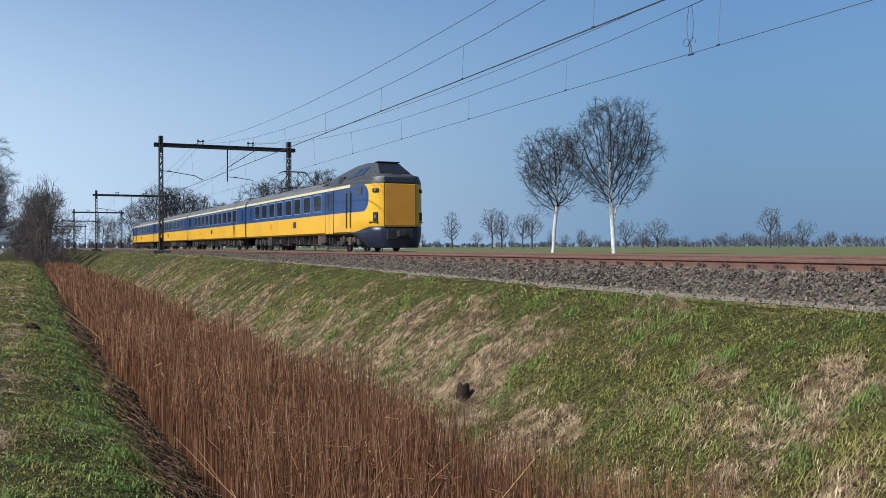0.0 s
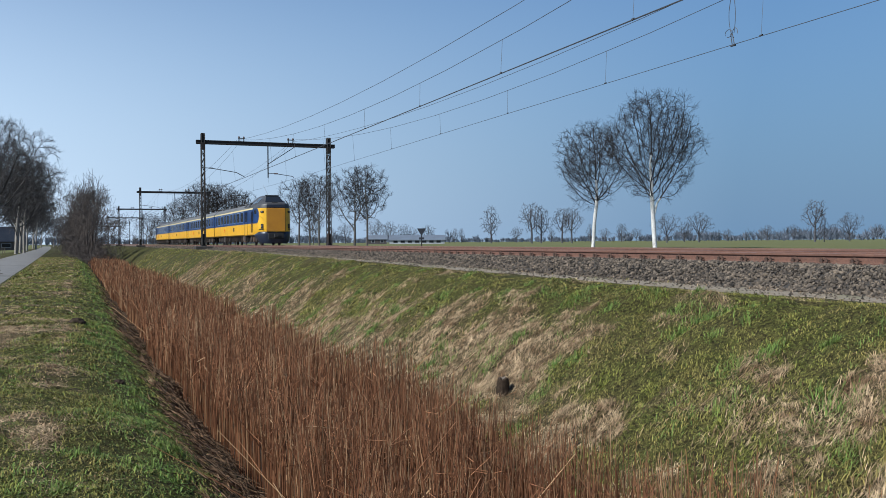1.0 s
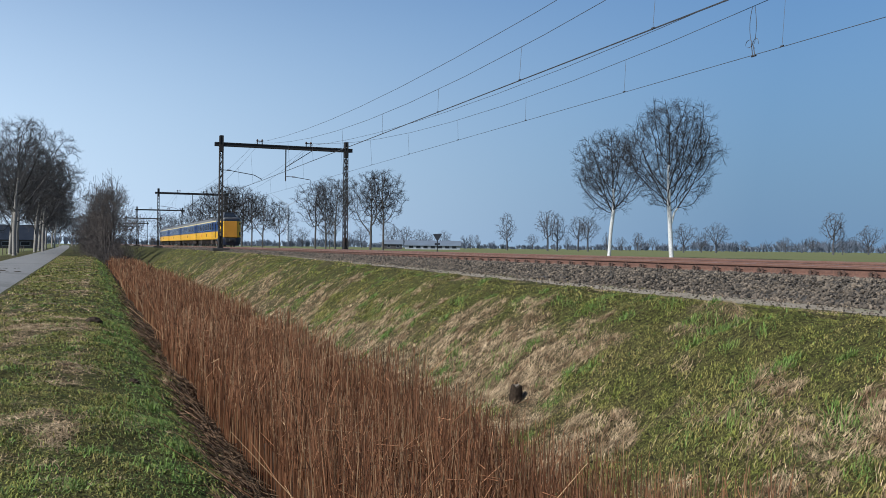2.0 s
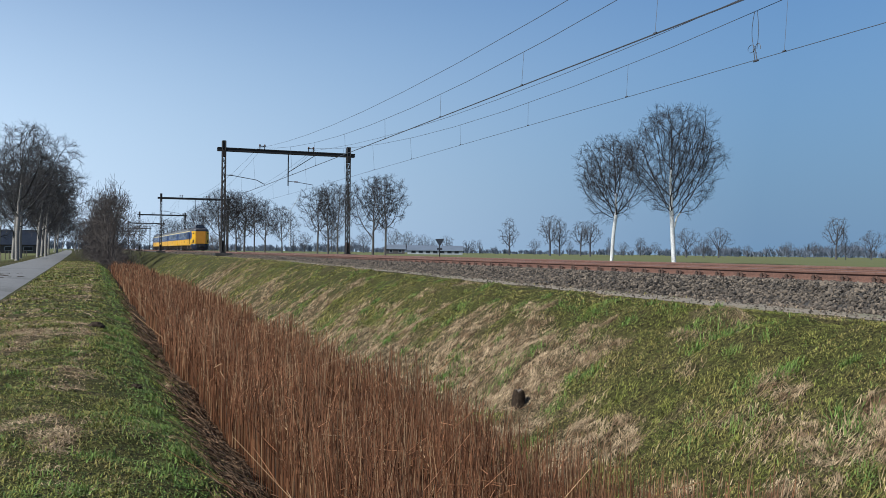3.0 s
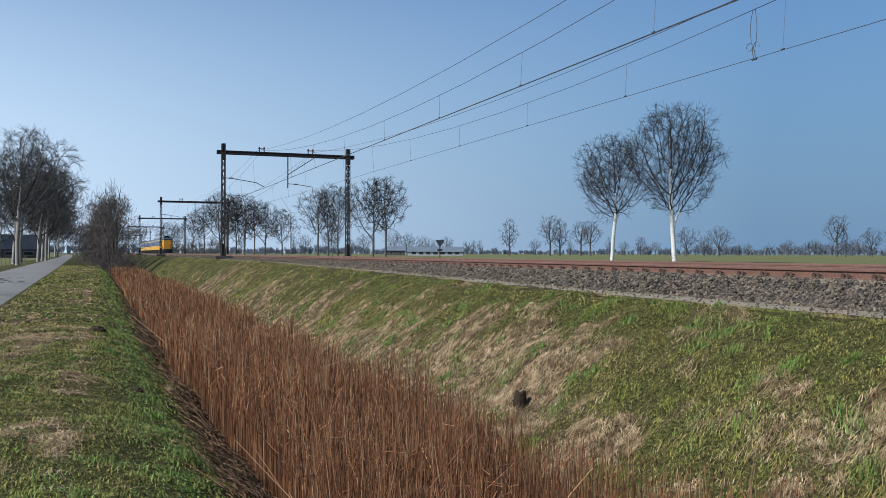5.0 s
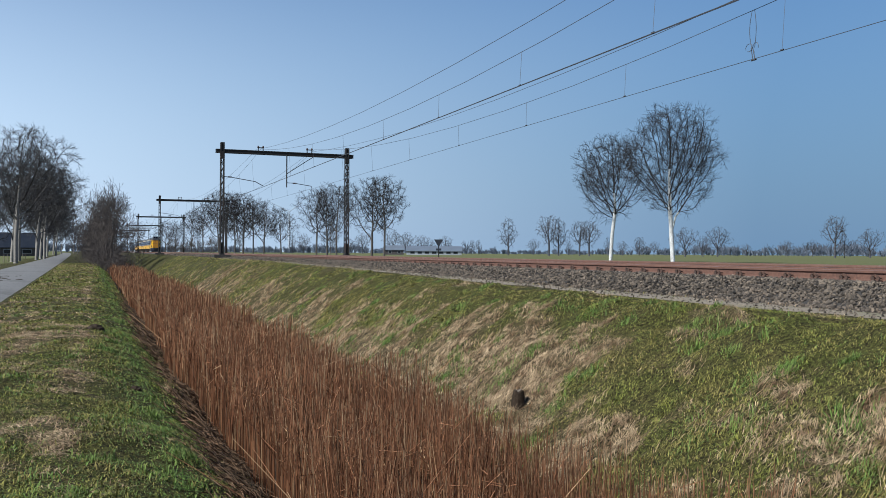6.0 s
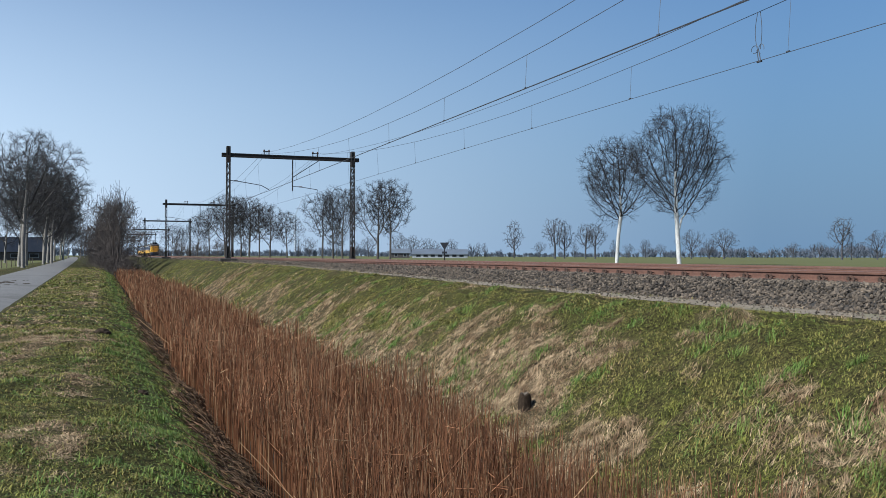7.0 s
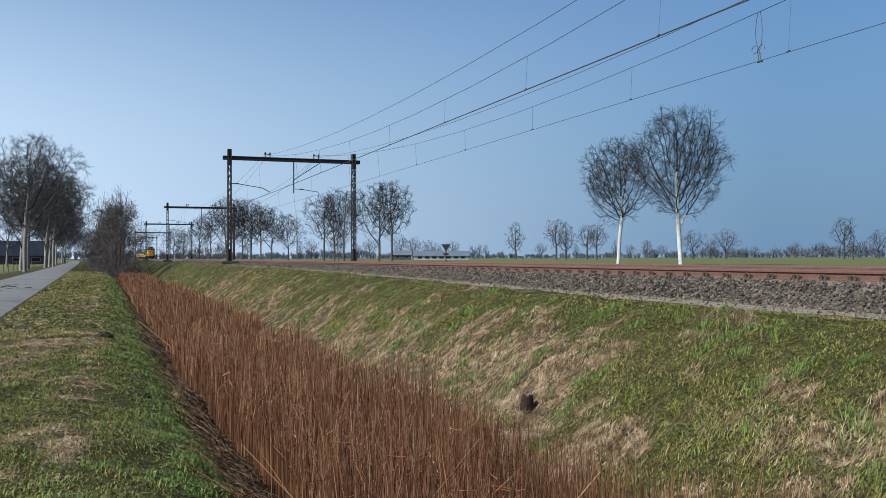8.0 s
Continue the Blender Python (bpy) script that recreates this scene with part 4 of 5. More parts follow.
def make_train():
    t = tagged(new("electric_train"), "yellow and blue four-car electric train with raised cab ends", "train")
    r = random.Random(4)
    length = 4 * CAR + 3 * GAP + 1.2
    head = nose(t)
    head.matrix_basis = pose(0, 0.5, 0)
    tail = nose(t)
    tail.matrix_basis = pose(0, length - 0.5, 0, 0, 0, 180)
    for c in range(4):
        y0 = 0.6 + c * (CAR + GAP)
        y1 = y0 + CAR
        s0 = 3.6 if c == 0 else y0
        s1 = length - 3.6 if c == 3 else y1
        body = car_shell(s0, s1, t, "blue and yellow coach with grey roof")
        if c == 0:
            wins = [9.0 + 2.02 * k for k in range(8)]
            doors = [6.9]
        elif c == 3:
            wins = [length - 9.0 - 2.02 * k for k in range(8)]
            doors = [length - 6.9]
        else:
            wins = [y0 + 3.5 + 1.95 * k for k in range(10)]
            doors = [y1 - 1.6]
        for side in (-1, 1):
            for y in wins:
                coach_window(body, side, y)
            for y in doors:
                coach_door(body, side, y)
            for yv in ((y0 + 0.9,) if c else (25.2,)):
                bm = bmesh.new()
                rounded(bm, side, yv, 2.5, 0.3, 0.85, 0.08, 0.015)
                part("narrow_window", bm, M_GLASS, body)
            bm = bmesh.new()
            block(bm, side * 1.398, (y0 + y1) / 2, 1.5, 0.02, 0.66, 0.36, 0.01)
            part("grille", bm, M_UNDER, body)
            bm = bmesh.new()
            for k in range(12):
                q = 2 * math.pi * k / 12
                block(bm, side * 1.4, y0 + CAR * 0.72 + 0.2 * math.cos(q), 1.5 + 0.2 * math.sin(q), 0.012, 0.09, 0.04, 0, Matrix.Rotation(q + math.pi / 2, 4, "X"))
            for dz in (-0.05, 0.05):
                block(bm, side * 1.4, y0 + CAR * 0.72, 1.5 + dz, 0.012, 0.26, 0.035, 0, Matrix.Rotation(0.6, 4, "X"))
            part("operator_mark", bm, M_LOGO, body, "round red mark with two bars")
        for k in range(5):
            bm = bmesh.new()
            block(bm, r.uniform(-0.2, 0.2), s0 + 2 + (s1 - s0 - 4) * k / 4, 3.8, 1.3, 0.9, 0.14, 0.03)
            part("roof_hatch", bm, M_ROOF, body)
        for by in (y0 + 3.6, y1 - 3.6):
            bogie(t, by, r)
        underframe(t, y0 + 5.8, y1 - 5.8, r)
        if c < 3:
            bm = bmesh.new()
            block(bm, 0, y1 + GAP / 2, 2.2, 2.3, GAP + 0.1, 2.6, 0.03)
            part("gangway_bellows", bm, M_BLACK, t)
    pantograph(t, 19.0)
    return t


train = make_train()


# ---- trees ----
def grow_tree(seed, height, width, clear=0.3, levels=4, up=0.4, stems=1, fork=0.0, kids=(11, 8, 7, 5), thick=1.0, fine=0.012, shape=0.5):
    """Segments of a bare tree, fitted to its height and crown width: trunk with limbs, and the fine crown."""
    r = random.Random(seed)
    wood, twigs = [], []

    def grow(p, d, length, rad, level):
        n = {0: 8, 1: 6, 2: 5, 3: 4}.get(level, 3)
        seg = length / n
        r0 = rad
        wander = (0.06, 0.17, 0.24, 0.3, 0.36)[min(level, 4)]
        for k in range(n):
            d2 = Vector((d.x + r.gauss(0, wander), d.y + r.gauss(0, wander), d.z + r.gauss(0, wander) + up * (0.13 if level else 0.3))).normalized()
            q = p + d2 * seg
            r1 = rad * (1 - (k + 1) / n * (0.7 if level else 0.75))
            (wood if level < 2 else twigs).append((tuple(p), tuple(q), max(r0, fine), max(r1, fine * 0.8)))
            p, d, r0 = q, d2, r1
            if level >= levels:
                continue
            frac = (k + 1) / n
            if frac < (clear if level == 0 else 0.2):
                continue
            want = kids[level] / (n * (1 - (clear if level == 0 else 0.2)))
            cnt = int(want) + (r.random() < want - int(want))
            for _ in range(cnt):
                u = (frac - clear) / (1 - clear)
                tilt = (1.2 - 0.7 * u) * r.uniform(0.8, 1.15) if level == 0 else r.uniform(0.4, 1.0)
                side = d.orthogonal().normalized()
                side.rotate(Matrix.Rotation(r.uniform(0, 6.283), 3, d))
                cd = (d * math.cos(tilt) + side * math.sin(tilt)).normalized()
                if level == 0:
                    cl = width * 0.55 * (0.45 + 0.75 * math.sin(math.pi * min(0.3 + 0.75 * u, 1.0)) + 0.25 * (1 - shape) * u) * r.uniform(0.8, 1.15)
                else:
                    cl = length * r.uniform(0.4, 0.62)
                grow(p, cd, cl, r1 * r.uniform(0.5, 0.72), level + 1)

    for i in range(stems):
        a = 6.283 * i / stems + 0.4
        s = fork if stems > 1 else 0.03
        lean = Vector((s * math.cos(a) + r.uniform(-0.04, 0.04), s * math.sin(a) + r.uniform(-0.04, 0.04), 1)).normalized()
        grow(Vector((0.1 * math.cos(a) * (stems > 1), 0.1 * math.sin(a) * (stems > 1), -0.1)), lean, height * r.uniform(0.78, 0.9), height * 0.0155 * thick, 0)
    ends = np.array([s[1] for s in wood + twigs])
    kz = height / np.percentile(ends[:, 2], 99.7)
    kx = width * 0.5 / np.percentile(np.hypot(ends[:, 0], ends[:, 1]), 97.5)
    fit_ = lambda p: (p[0] * kx, p[1] * kx, p[2] * kz)
    return [[(fit_(a), fit_(b), c, e) for a, b, c, e in part_] for part_ in (wood, twigs)]


def spread_tree(seed, height, width, clear=0.32, tips=1100, fine=0.011, forks=1, fullest=0.45, twig=0.055, lean=(0.0, 0.0), power=2.35, limb=0.05, sprays=1):
    """A bare tree whose limbs grow towards points scattered through its crown, so that it fills an uneven rounded outline."""
    r = np.random.default_rng(seed)
    h0 = height * clear
    pts = []
    while len(pts) < tips:
        u = r.random()
        a = r.uniform(0, 2 * math.pi)
        rim = (u / fullest) ** 0.55 if u < fullest else math.sqrt(max(1 - ((u - fullest) / (1 - fullest)) ** 2, 0))
        rim = rim * (0.74 + 0.3 * math.sin(3 * a + seed + 2 * u) * math.sin(7 * u + seed) + 0.12 * math.sin(7 * a - seed + 9 * u)) * width * 0.55
        if r.random() > (rim / (width * 0.5)) ** 2:
            continue
        q = rim * math.sqrt(r.random())
        pts.append((q * math.cos(a) + lean[0] * u * height, q * math.sin(a) + lean[1] * u * height, h0 * 0.85 + (height - h0 * 0.85) * u))
    goal = np.array(pts)
    step = height / 56
    nodes, parent, kids_of = [np.array([0, 0, -0.15])], [-1], [0]
    starts = []
    for k in range(forks):
        at = 0 if k == 0 else starts[0][max(len(starts[0]) // 2, 1)]
        line = []
        ang = seed + 3.14 * k
        tilt = 0.03 if k == 0 else 0.24
        d = np.array([tilt * math.cos(ang), tilt * math.sin(ang), 1.0])
        while nodes[at][2] < h0 * (1.0 if k == 0 else 0.85):
            d = d + np.append(r.normal(0, 0.012, 2), 0.01)
            nodes.append(nodes[at] + step * d / np.linalg.norm(d))
            parent.append(at)
            kids_of[at] += 1
            kids_of.append(0)
            at = len(nodes) - 1
            line.append(at)
        starts.append(line)
    P = np.array(nodes)
    dist = np.linalg.norm(goal[:, None] - P[None], axis=2)
    near, best = dist.argmin(1), dist.min(1)
    alive = np.ones(len(goal), bool)
    for it in range(170):
        idx = np.where(alive)[0]
        if not len(idx):
            break
        pull = goal[idx] - P[near[idx]]
        pull /= np.linalg.norm(pull, axis=1, keepdims=True)
        acc = np.zeros_like(P)
        np.add.at(acc, near[idx], pull)
        grow = [n for n in np.unique(near[idx]) if kids_of[n] < 3]
        if not grow:
            break
        fresh = []
        for n in grow:
            run = P[n] - P[max(parent[n], 0)]
            d = 0.7 * acc[n] / max(np.linalg.norm(acc[n]), 1e-6) + 0.6 * run / max(np.linalg.norm(run), 1e-6) + r.normal(0, 0.1, 3) + np.array([0, 0, 0.12])
            fresh.append(P[n] + step * d / max(np.linalg.norm(d), 1e-6))
            parent.append(n)
            kids_of[n] += 1
            kids_of.append(0)
        fresh = np.array(fresh)
        base = len(P)
        P = np.concatenate([P, fresh])
        dn = np.linalg.norm(goal[:, None] - fresh[None], axis=2)
        j, m = dn.argmin(1), dn.min(1)
        closer = m < best
        near[closer], best[closer] = base + j[closer], m[closer]
        alive &= best > step * 1.25
    n = len(P)
    load = np.zeros(n)
    ends = np.array(kids_of) == 0
    load[ends] = fine ** power
    for i in range(n - 1, 0, -1):
        load[parent[i]] += load[i] + (fine * 0.4) ** power
    rad = np.maximum(load, (fine * 0.8) ** power) ** (1 / power)
    par = np.array(parent)
    wood, twigs = [], []
    for i in range(1, n):
        p = par[i]
        r0 = rad[p] if rad[p] < rad[i] * 1.35 else rad[i] * 1.15
        (wood if rad[i] > max(0.05, fine * 3.2, limb) else twigs).append((P[p], P[i], r0 * (1.25 if p == 0 else 1), rad[i]))
    for i in np.where(rad < fine * 2.2)[0]:
        if i == 0:
            continue
        d = P[i] - P[par[i]]
        d = d / max(np.linalg.norm(d), 1e-6)
        for _ in range(1 if not ends[i] and sprays < 2 else 3):
            a = d + r.normal(0, 0.42, 3) + np.array([0, 0, 0.12])
            a /= np.linalg.norm(a)
            ln = height * twig * r.uniform(0.5, 1.15)
            q = P[i] + a * ln * 0.5
            twigs.append((P[i], q, fine * 0.8, fine * 0.62))
            for _ in range(sprays):
                b = a + r.normal(0, 0.3, 3)
                twigs.append((q, q + b / np.linalg.norm(b) * ln * r.uniform(0.35, 0.6), fine * 0.6, fine * 0.4))
    return wood, twigs


def tree_meshes(wood, twigs, bark, twig_mat):
    a = [np.array([s[i] for s in wood]) for i in range(4)]
    v, f = tubes(a[0], a[1], a[2], a[3], 8)
    mw = bpy.data.meshes.new("trunk")
    mw.from_pydata(v.tolist(), [], f.tolist())
    mw.polygons.foreach_set("use_smooth", np.ones(len(f), dtype=bool))
    mw.materials.append(bark)
    b = [np.array([s[i] for s in twigs]) for i in range(4)]
    v, f = tubes(b[0], b[1], b[2], b[3], 3)
    mc = bpy.data.meshes.new("crown")
    mc.from_pydata(v.tolist(), [], f.tolist())
    mc.materials.append(twig_mat)
    return mw, mc


def plant(meshes, x, y, z, scale, turn, label, group="", name="tree"):
    t = tagged(new(name), label, "tree" if name != "bush" else "bush", group=group)
    t.matrix_basis = pose(x, y, z, 0, 0, turn) @ Matrix.Diagonal((scale, scale, scale, 1))
    for nm, me in zip(("trunk", "crown"), meshes):
        o = new(nm, me)
        o.parent = t
    return t


BIRCH_A = tree_meshes(*spread_tree(11, 14.6, 9.6, 0.36, 1500, 0.0115, fullest=0.42, power=2.3, limb=0.1, sprays=2), M_BARK, M_TWIG)
BIRCH_B = tree_meshes(*spread_tree(26, 16.9, 12.2, 0.33, 2300, 0.0115, forks=2, fullest=0.45, power=2.3, limb=0.1, sprays=2), M_BARK, M_TWIG)
FIELD_A = tree_meshes(*spread_tree(31, 16.0, 10.0, 0.32, 480, 0.016, fullest=0.5, sprays=2), M_TRUNK, M_TWIG)
FIELD_B = tree_meshes(*spread_tree(37, 15.0, 12.0, 0.27, 520, 0.016, forks=2, fullest=0.45, sprays=2), M_TRUNK, M_TWIG)
FIELD_C = tree_meshes(*spread_tree(41, 16.0, 8.0, 0.2, 480, 0.016, fullest=0.35, sprays=2), M_TRUNK, M_TWIG)
FAR_A = tree_meshes(*spread_tree(61, 15.0, 10.0, 0.28, 200, 0.034, fullest=0.45, twig=0.08), M_FARTREE, M_FARTREE)
FAR_B = tree_meshes(*spread_tree(67, 15.0, 7.6, 0.16, 200, 0.034, fullest=0.3, twig=0.08), M_FARTREE, M_FARTREE)
FAR_C = tree_meshes(*spread_tree(71, 15.0, 15.0, 0.24, 230, 0.034, forks=2, fullest=0.45, twig=0.08), M_FARTREE, M_FARTREE)
ROADSIDE_A = tree_meshes(*spread_tree(81, 17.6, 14.5, 0.3, 850, 0.016, fullest=0.5, lean=(0.09, 0), limb=0.12, power=2.35, sprays=2), M_PALE, M_ROADTWIG)
ROADSIDE_B = tree_meshes(*spread_tree(83, 17.0, 14.0, 0.28, 850, 0.016, forks=2, fullest=0.5, lean=(0.08, 0), limb=0.12, power=2.35, sprays=2), M_PALE, M_ROADTWIG)
BUSH = tree_meshes(*grow_tree(53, 8.0, 6.4, 0.1, 3, up=0.5, stems=6, fork=0.32, kids=(7, 5, 4), fine=0.013, thick=0.5), M_BUSHTWIG, M_BUSHTWIG)
SHRUB = tree_meshes(*grow_tree(57, 3.2, 4.0, 0.05, 3, up=0.4, stems=5, fork=0.6, kids=(6, 5, 4), fine=0.012, thick=0.6), M_BUSHTWIG, M_BUSHTWIG)

plant(BIRCH_A, 54.4, 88.6, FIELD, 0.98, 40, "bare white-barked birch standing in the field", "pair of birches", "birch")
plant(BIRCH_B, 55.8, 78.7, FIELD, 0.96, 95, "tall bare forked birch with white trunk in the field", "pair of birches", "birch")


def in_field(bearing, dist, z):
    a = radians(bearing)
    return dist * math.sin(a), dist * math.cos(a), z


# row of trees behind the railway: bearing from the track's direction, distance, height, kind
ROW = [(16.55, 192, 16.8, 1), (17.35, 188, 17.2, 0), (13.1, 232, 17.5, 0), (13.75, 226, 18.4, 2), (14.35, 222, 17.8, 0), (14.0, 300, 9.0, 1), (10.9, 285, 14.5, 1), (9.85, 300, 17.5, 1), (9.2, 312, 19.0, 0), (8.6, 318, 21.0, 1), (8.1, 322, 22.0, 2), (7.6, 330, 22.5, 0), (7.15, 338, 23, 1), (6.2, 360, 19, 0), (5.5, 380, 17, 1), (4.6, 420, 15, 2), (4.0, 440, 15, 1)]
for i, (bear, dist, h, k) in enumerate(ROW):
    plant((FIELD_A, FIELD_B, FIELD_C)[k], *in_field(bear, dist, FIELD), h / (16, 15, 16)[k], 53 * i, "bare tree in the row behind the railway", "row of bare trees behind the railway")

# solitary trees out in the fields: bearing, distance, height, kind
FIELDS = [(25.2, 380, 16.5, 1), (27.75, 350, 15.8, 0), (28.35, 355, 15.4, 1), (29.65, 350, 13.6, 0), (30.25, 345, 13.6, 0), (36.05, 340, 10.6, 2), (37.1, 390, 8.5, 2), (37.95, 350, 11.2, 2), (44.5, 330, 14.3, 0), (45.0, 335, 8.4, 1), (46.35, 360, 10.5, 2), (41.9, 640, 10.5, 2), (43.3, 660, 11, 2), (17.9, 420, 11.5, 2), (18.8, 470, 11.5, 2), (19.75, 520, 11, 2), (20.4, 560, 9.5, 1), (21.2, 600, 12, 2), (22.9, 520, 9, 1), (23.3, 560, 9.5, 1), (26.8, 640, 11, 2), (29.0, 600, 10, 1), (31.4, 500, 10.5, 1), (32.3, 520, 8, 2), (33.3, 560, 11.5, 0), (34.2, 600, 9, 2), (16.0, 520, 12, 2), (15.2, 560, 10, 1), (39.6, 700, 9, 2), (12.3, 600, 13, 2), (11.6, 560, 12, 1), (8.4, 620, 12, 0)]
for i, (bear, dist, h, k) in enumerate(FIELDS):
    plant((FAR_A, FAR_B, FAR_C)[k], *in_field(bear, dist, FIELD), h / 15, 71 * i, "bare tree standing far out in the field", "field trees")

for i, (py, side, s, k) in enumerate(((127, 0, 1.0, 0), (141, 0, 0.95, 1), (158, 0, 1.02, 0), (171, 0, 0.98, 1), (184, 0, 1.0, 0), (200, 0, 1.03, 1), (219, 0, 1.0, 0), (240, 0, 0.98, 1), (265, 0, 1.0, 0), (295, 0, 1.02, 1), (340, 0, 1.0, 0), (385, 0, 1.0, 1), (430, 0, 1.0, 0), (205, 1, 0.8, 1), (480, 0, 1, 1), (520, 2, 1, 0), (600, 2, 1, 1))):
    x = float(road_edges(py)[0]) - 1.3 - (7.0 if side == 1 else 0) + (7.5 if side == 2 else 0)
    x += 1.6 * math.sin(5.1 * i)
    plant((ROADSIDE_A, ROADSIDE_B)[k], x, py + 3 * math.sin(2.3 * i), -0.05, s, (37 * i) % 70 - 35, "bare roadside tree with pale trunk beside the asphalt road", "row of roadside trees")
rb = random.Random(5)
for i in range(13):
    py = 97 + 11.0 * i + rb.uniform(-2, 2)
    plant(BUSH, rb.uniform(0.2, 2.0) - 0.010 * (py - 90), py, -0.5, rb.uniform(0.85, 1.2), 47 * i, "leafless bush on the ditch bank", "bushes on the ditch bank", "bush")
for i in range(9):
    py = 88 + 6 * i + rb.uniform(-2, 2)
    plant(SHRUB, rb.uniform(0.8, 2.6), py, -0.8, rb.uniform(0.7, 1.1), 63 * i, "low leafless shrub at the ditch", "shrubs at the ditch", "bush")
for i in range(6):
    bear = 3.6 + 0.6 * i + rb.uniform(-0.2, 0.2)
    plant(SHRUB, *in_field(bear, 300 + rb.uniform(-20, 40), FIELD), rb.uniform(1.0, 1.9), 63 * i, "low leafless shrub in the hedge behind the railway", "shrubs behind the railway", "bush")


def far_woods():
    """Bare woods along the horizon, with haze put into their colour: sprays of stems and twigs with an uneven top."""
    r = np.random.default_rng(12)
    p0, p1, rad = [], [], []
    for lo, hi, dist, count, tall in ((-40, 75, 1500, 1500, 17), (20, 75, 900, 260, 10), (-30, 20, 1000, 420, 13), (-60, -2, 500, 260, 12)):
        bear = np.radians(r.uniform(lo, hi, count))
        dd = dist * r.uniform(0.9, 1.15, count)
        env = 0.45 + 0.75 * lattice_noise(np.degrees(bear), dd * 0, 0.9, int(dist)) * lattice_noise(np.degrees(bear), dd * 0, 0.23, int(dist) + 1) * 1.7
        for b, d, e in zip(bear, dd, env):
            base = np.array([d * math.sin(b), d * math.cos(b), FIELD - 1.0])
            h = tall * e * r.uniform(0.7, 1.15)
            n = 15
            ang = r.uniform(0, 6.283, n)
            reach = h * r.uniform(0.08, 0.42, n)
            z0 = h * r.uniform(0.05, 0.55, n)
            z1 = np.minimum(z0 + h * r.uniform(0.25, 0.5, n), h * (1.02 - 0.35 * (reach / (0.42 * h)) ** 2))
            q0 = base + np.stack([0.2 * reach * np.cos(ang), 0.2 * reach * np.sin(ang), z0], -1)
            q1 = base + np.stack([reach * np.cos(ang), reach * np.sin(ang), z1], -1)
            p0.append(q0), p1.append(q1)
            rad.append(np.full(n, d * 0.00024 + 0.06))
    p0, p1, rad = np.concatenate(p0), np.concatenate(p1), np.concatenate(rad)
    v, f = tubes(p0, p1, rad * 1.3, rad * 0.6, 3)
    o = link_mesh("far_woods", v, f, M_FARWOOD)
    tagged(o, "bare woods along the horizon beyond the fields, haze in their colour", "woods", kind="stuff")


far_woods()


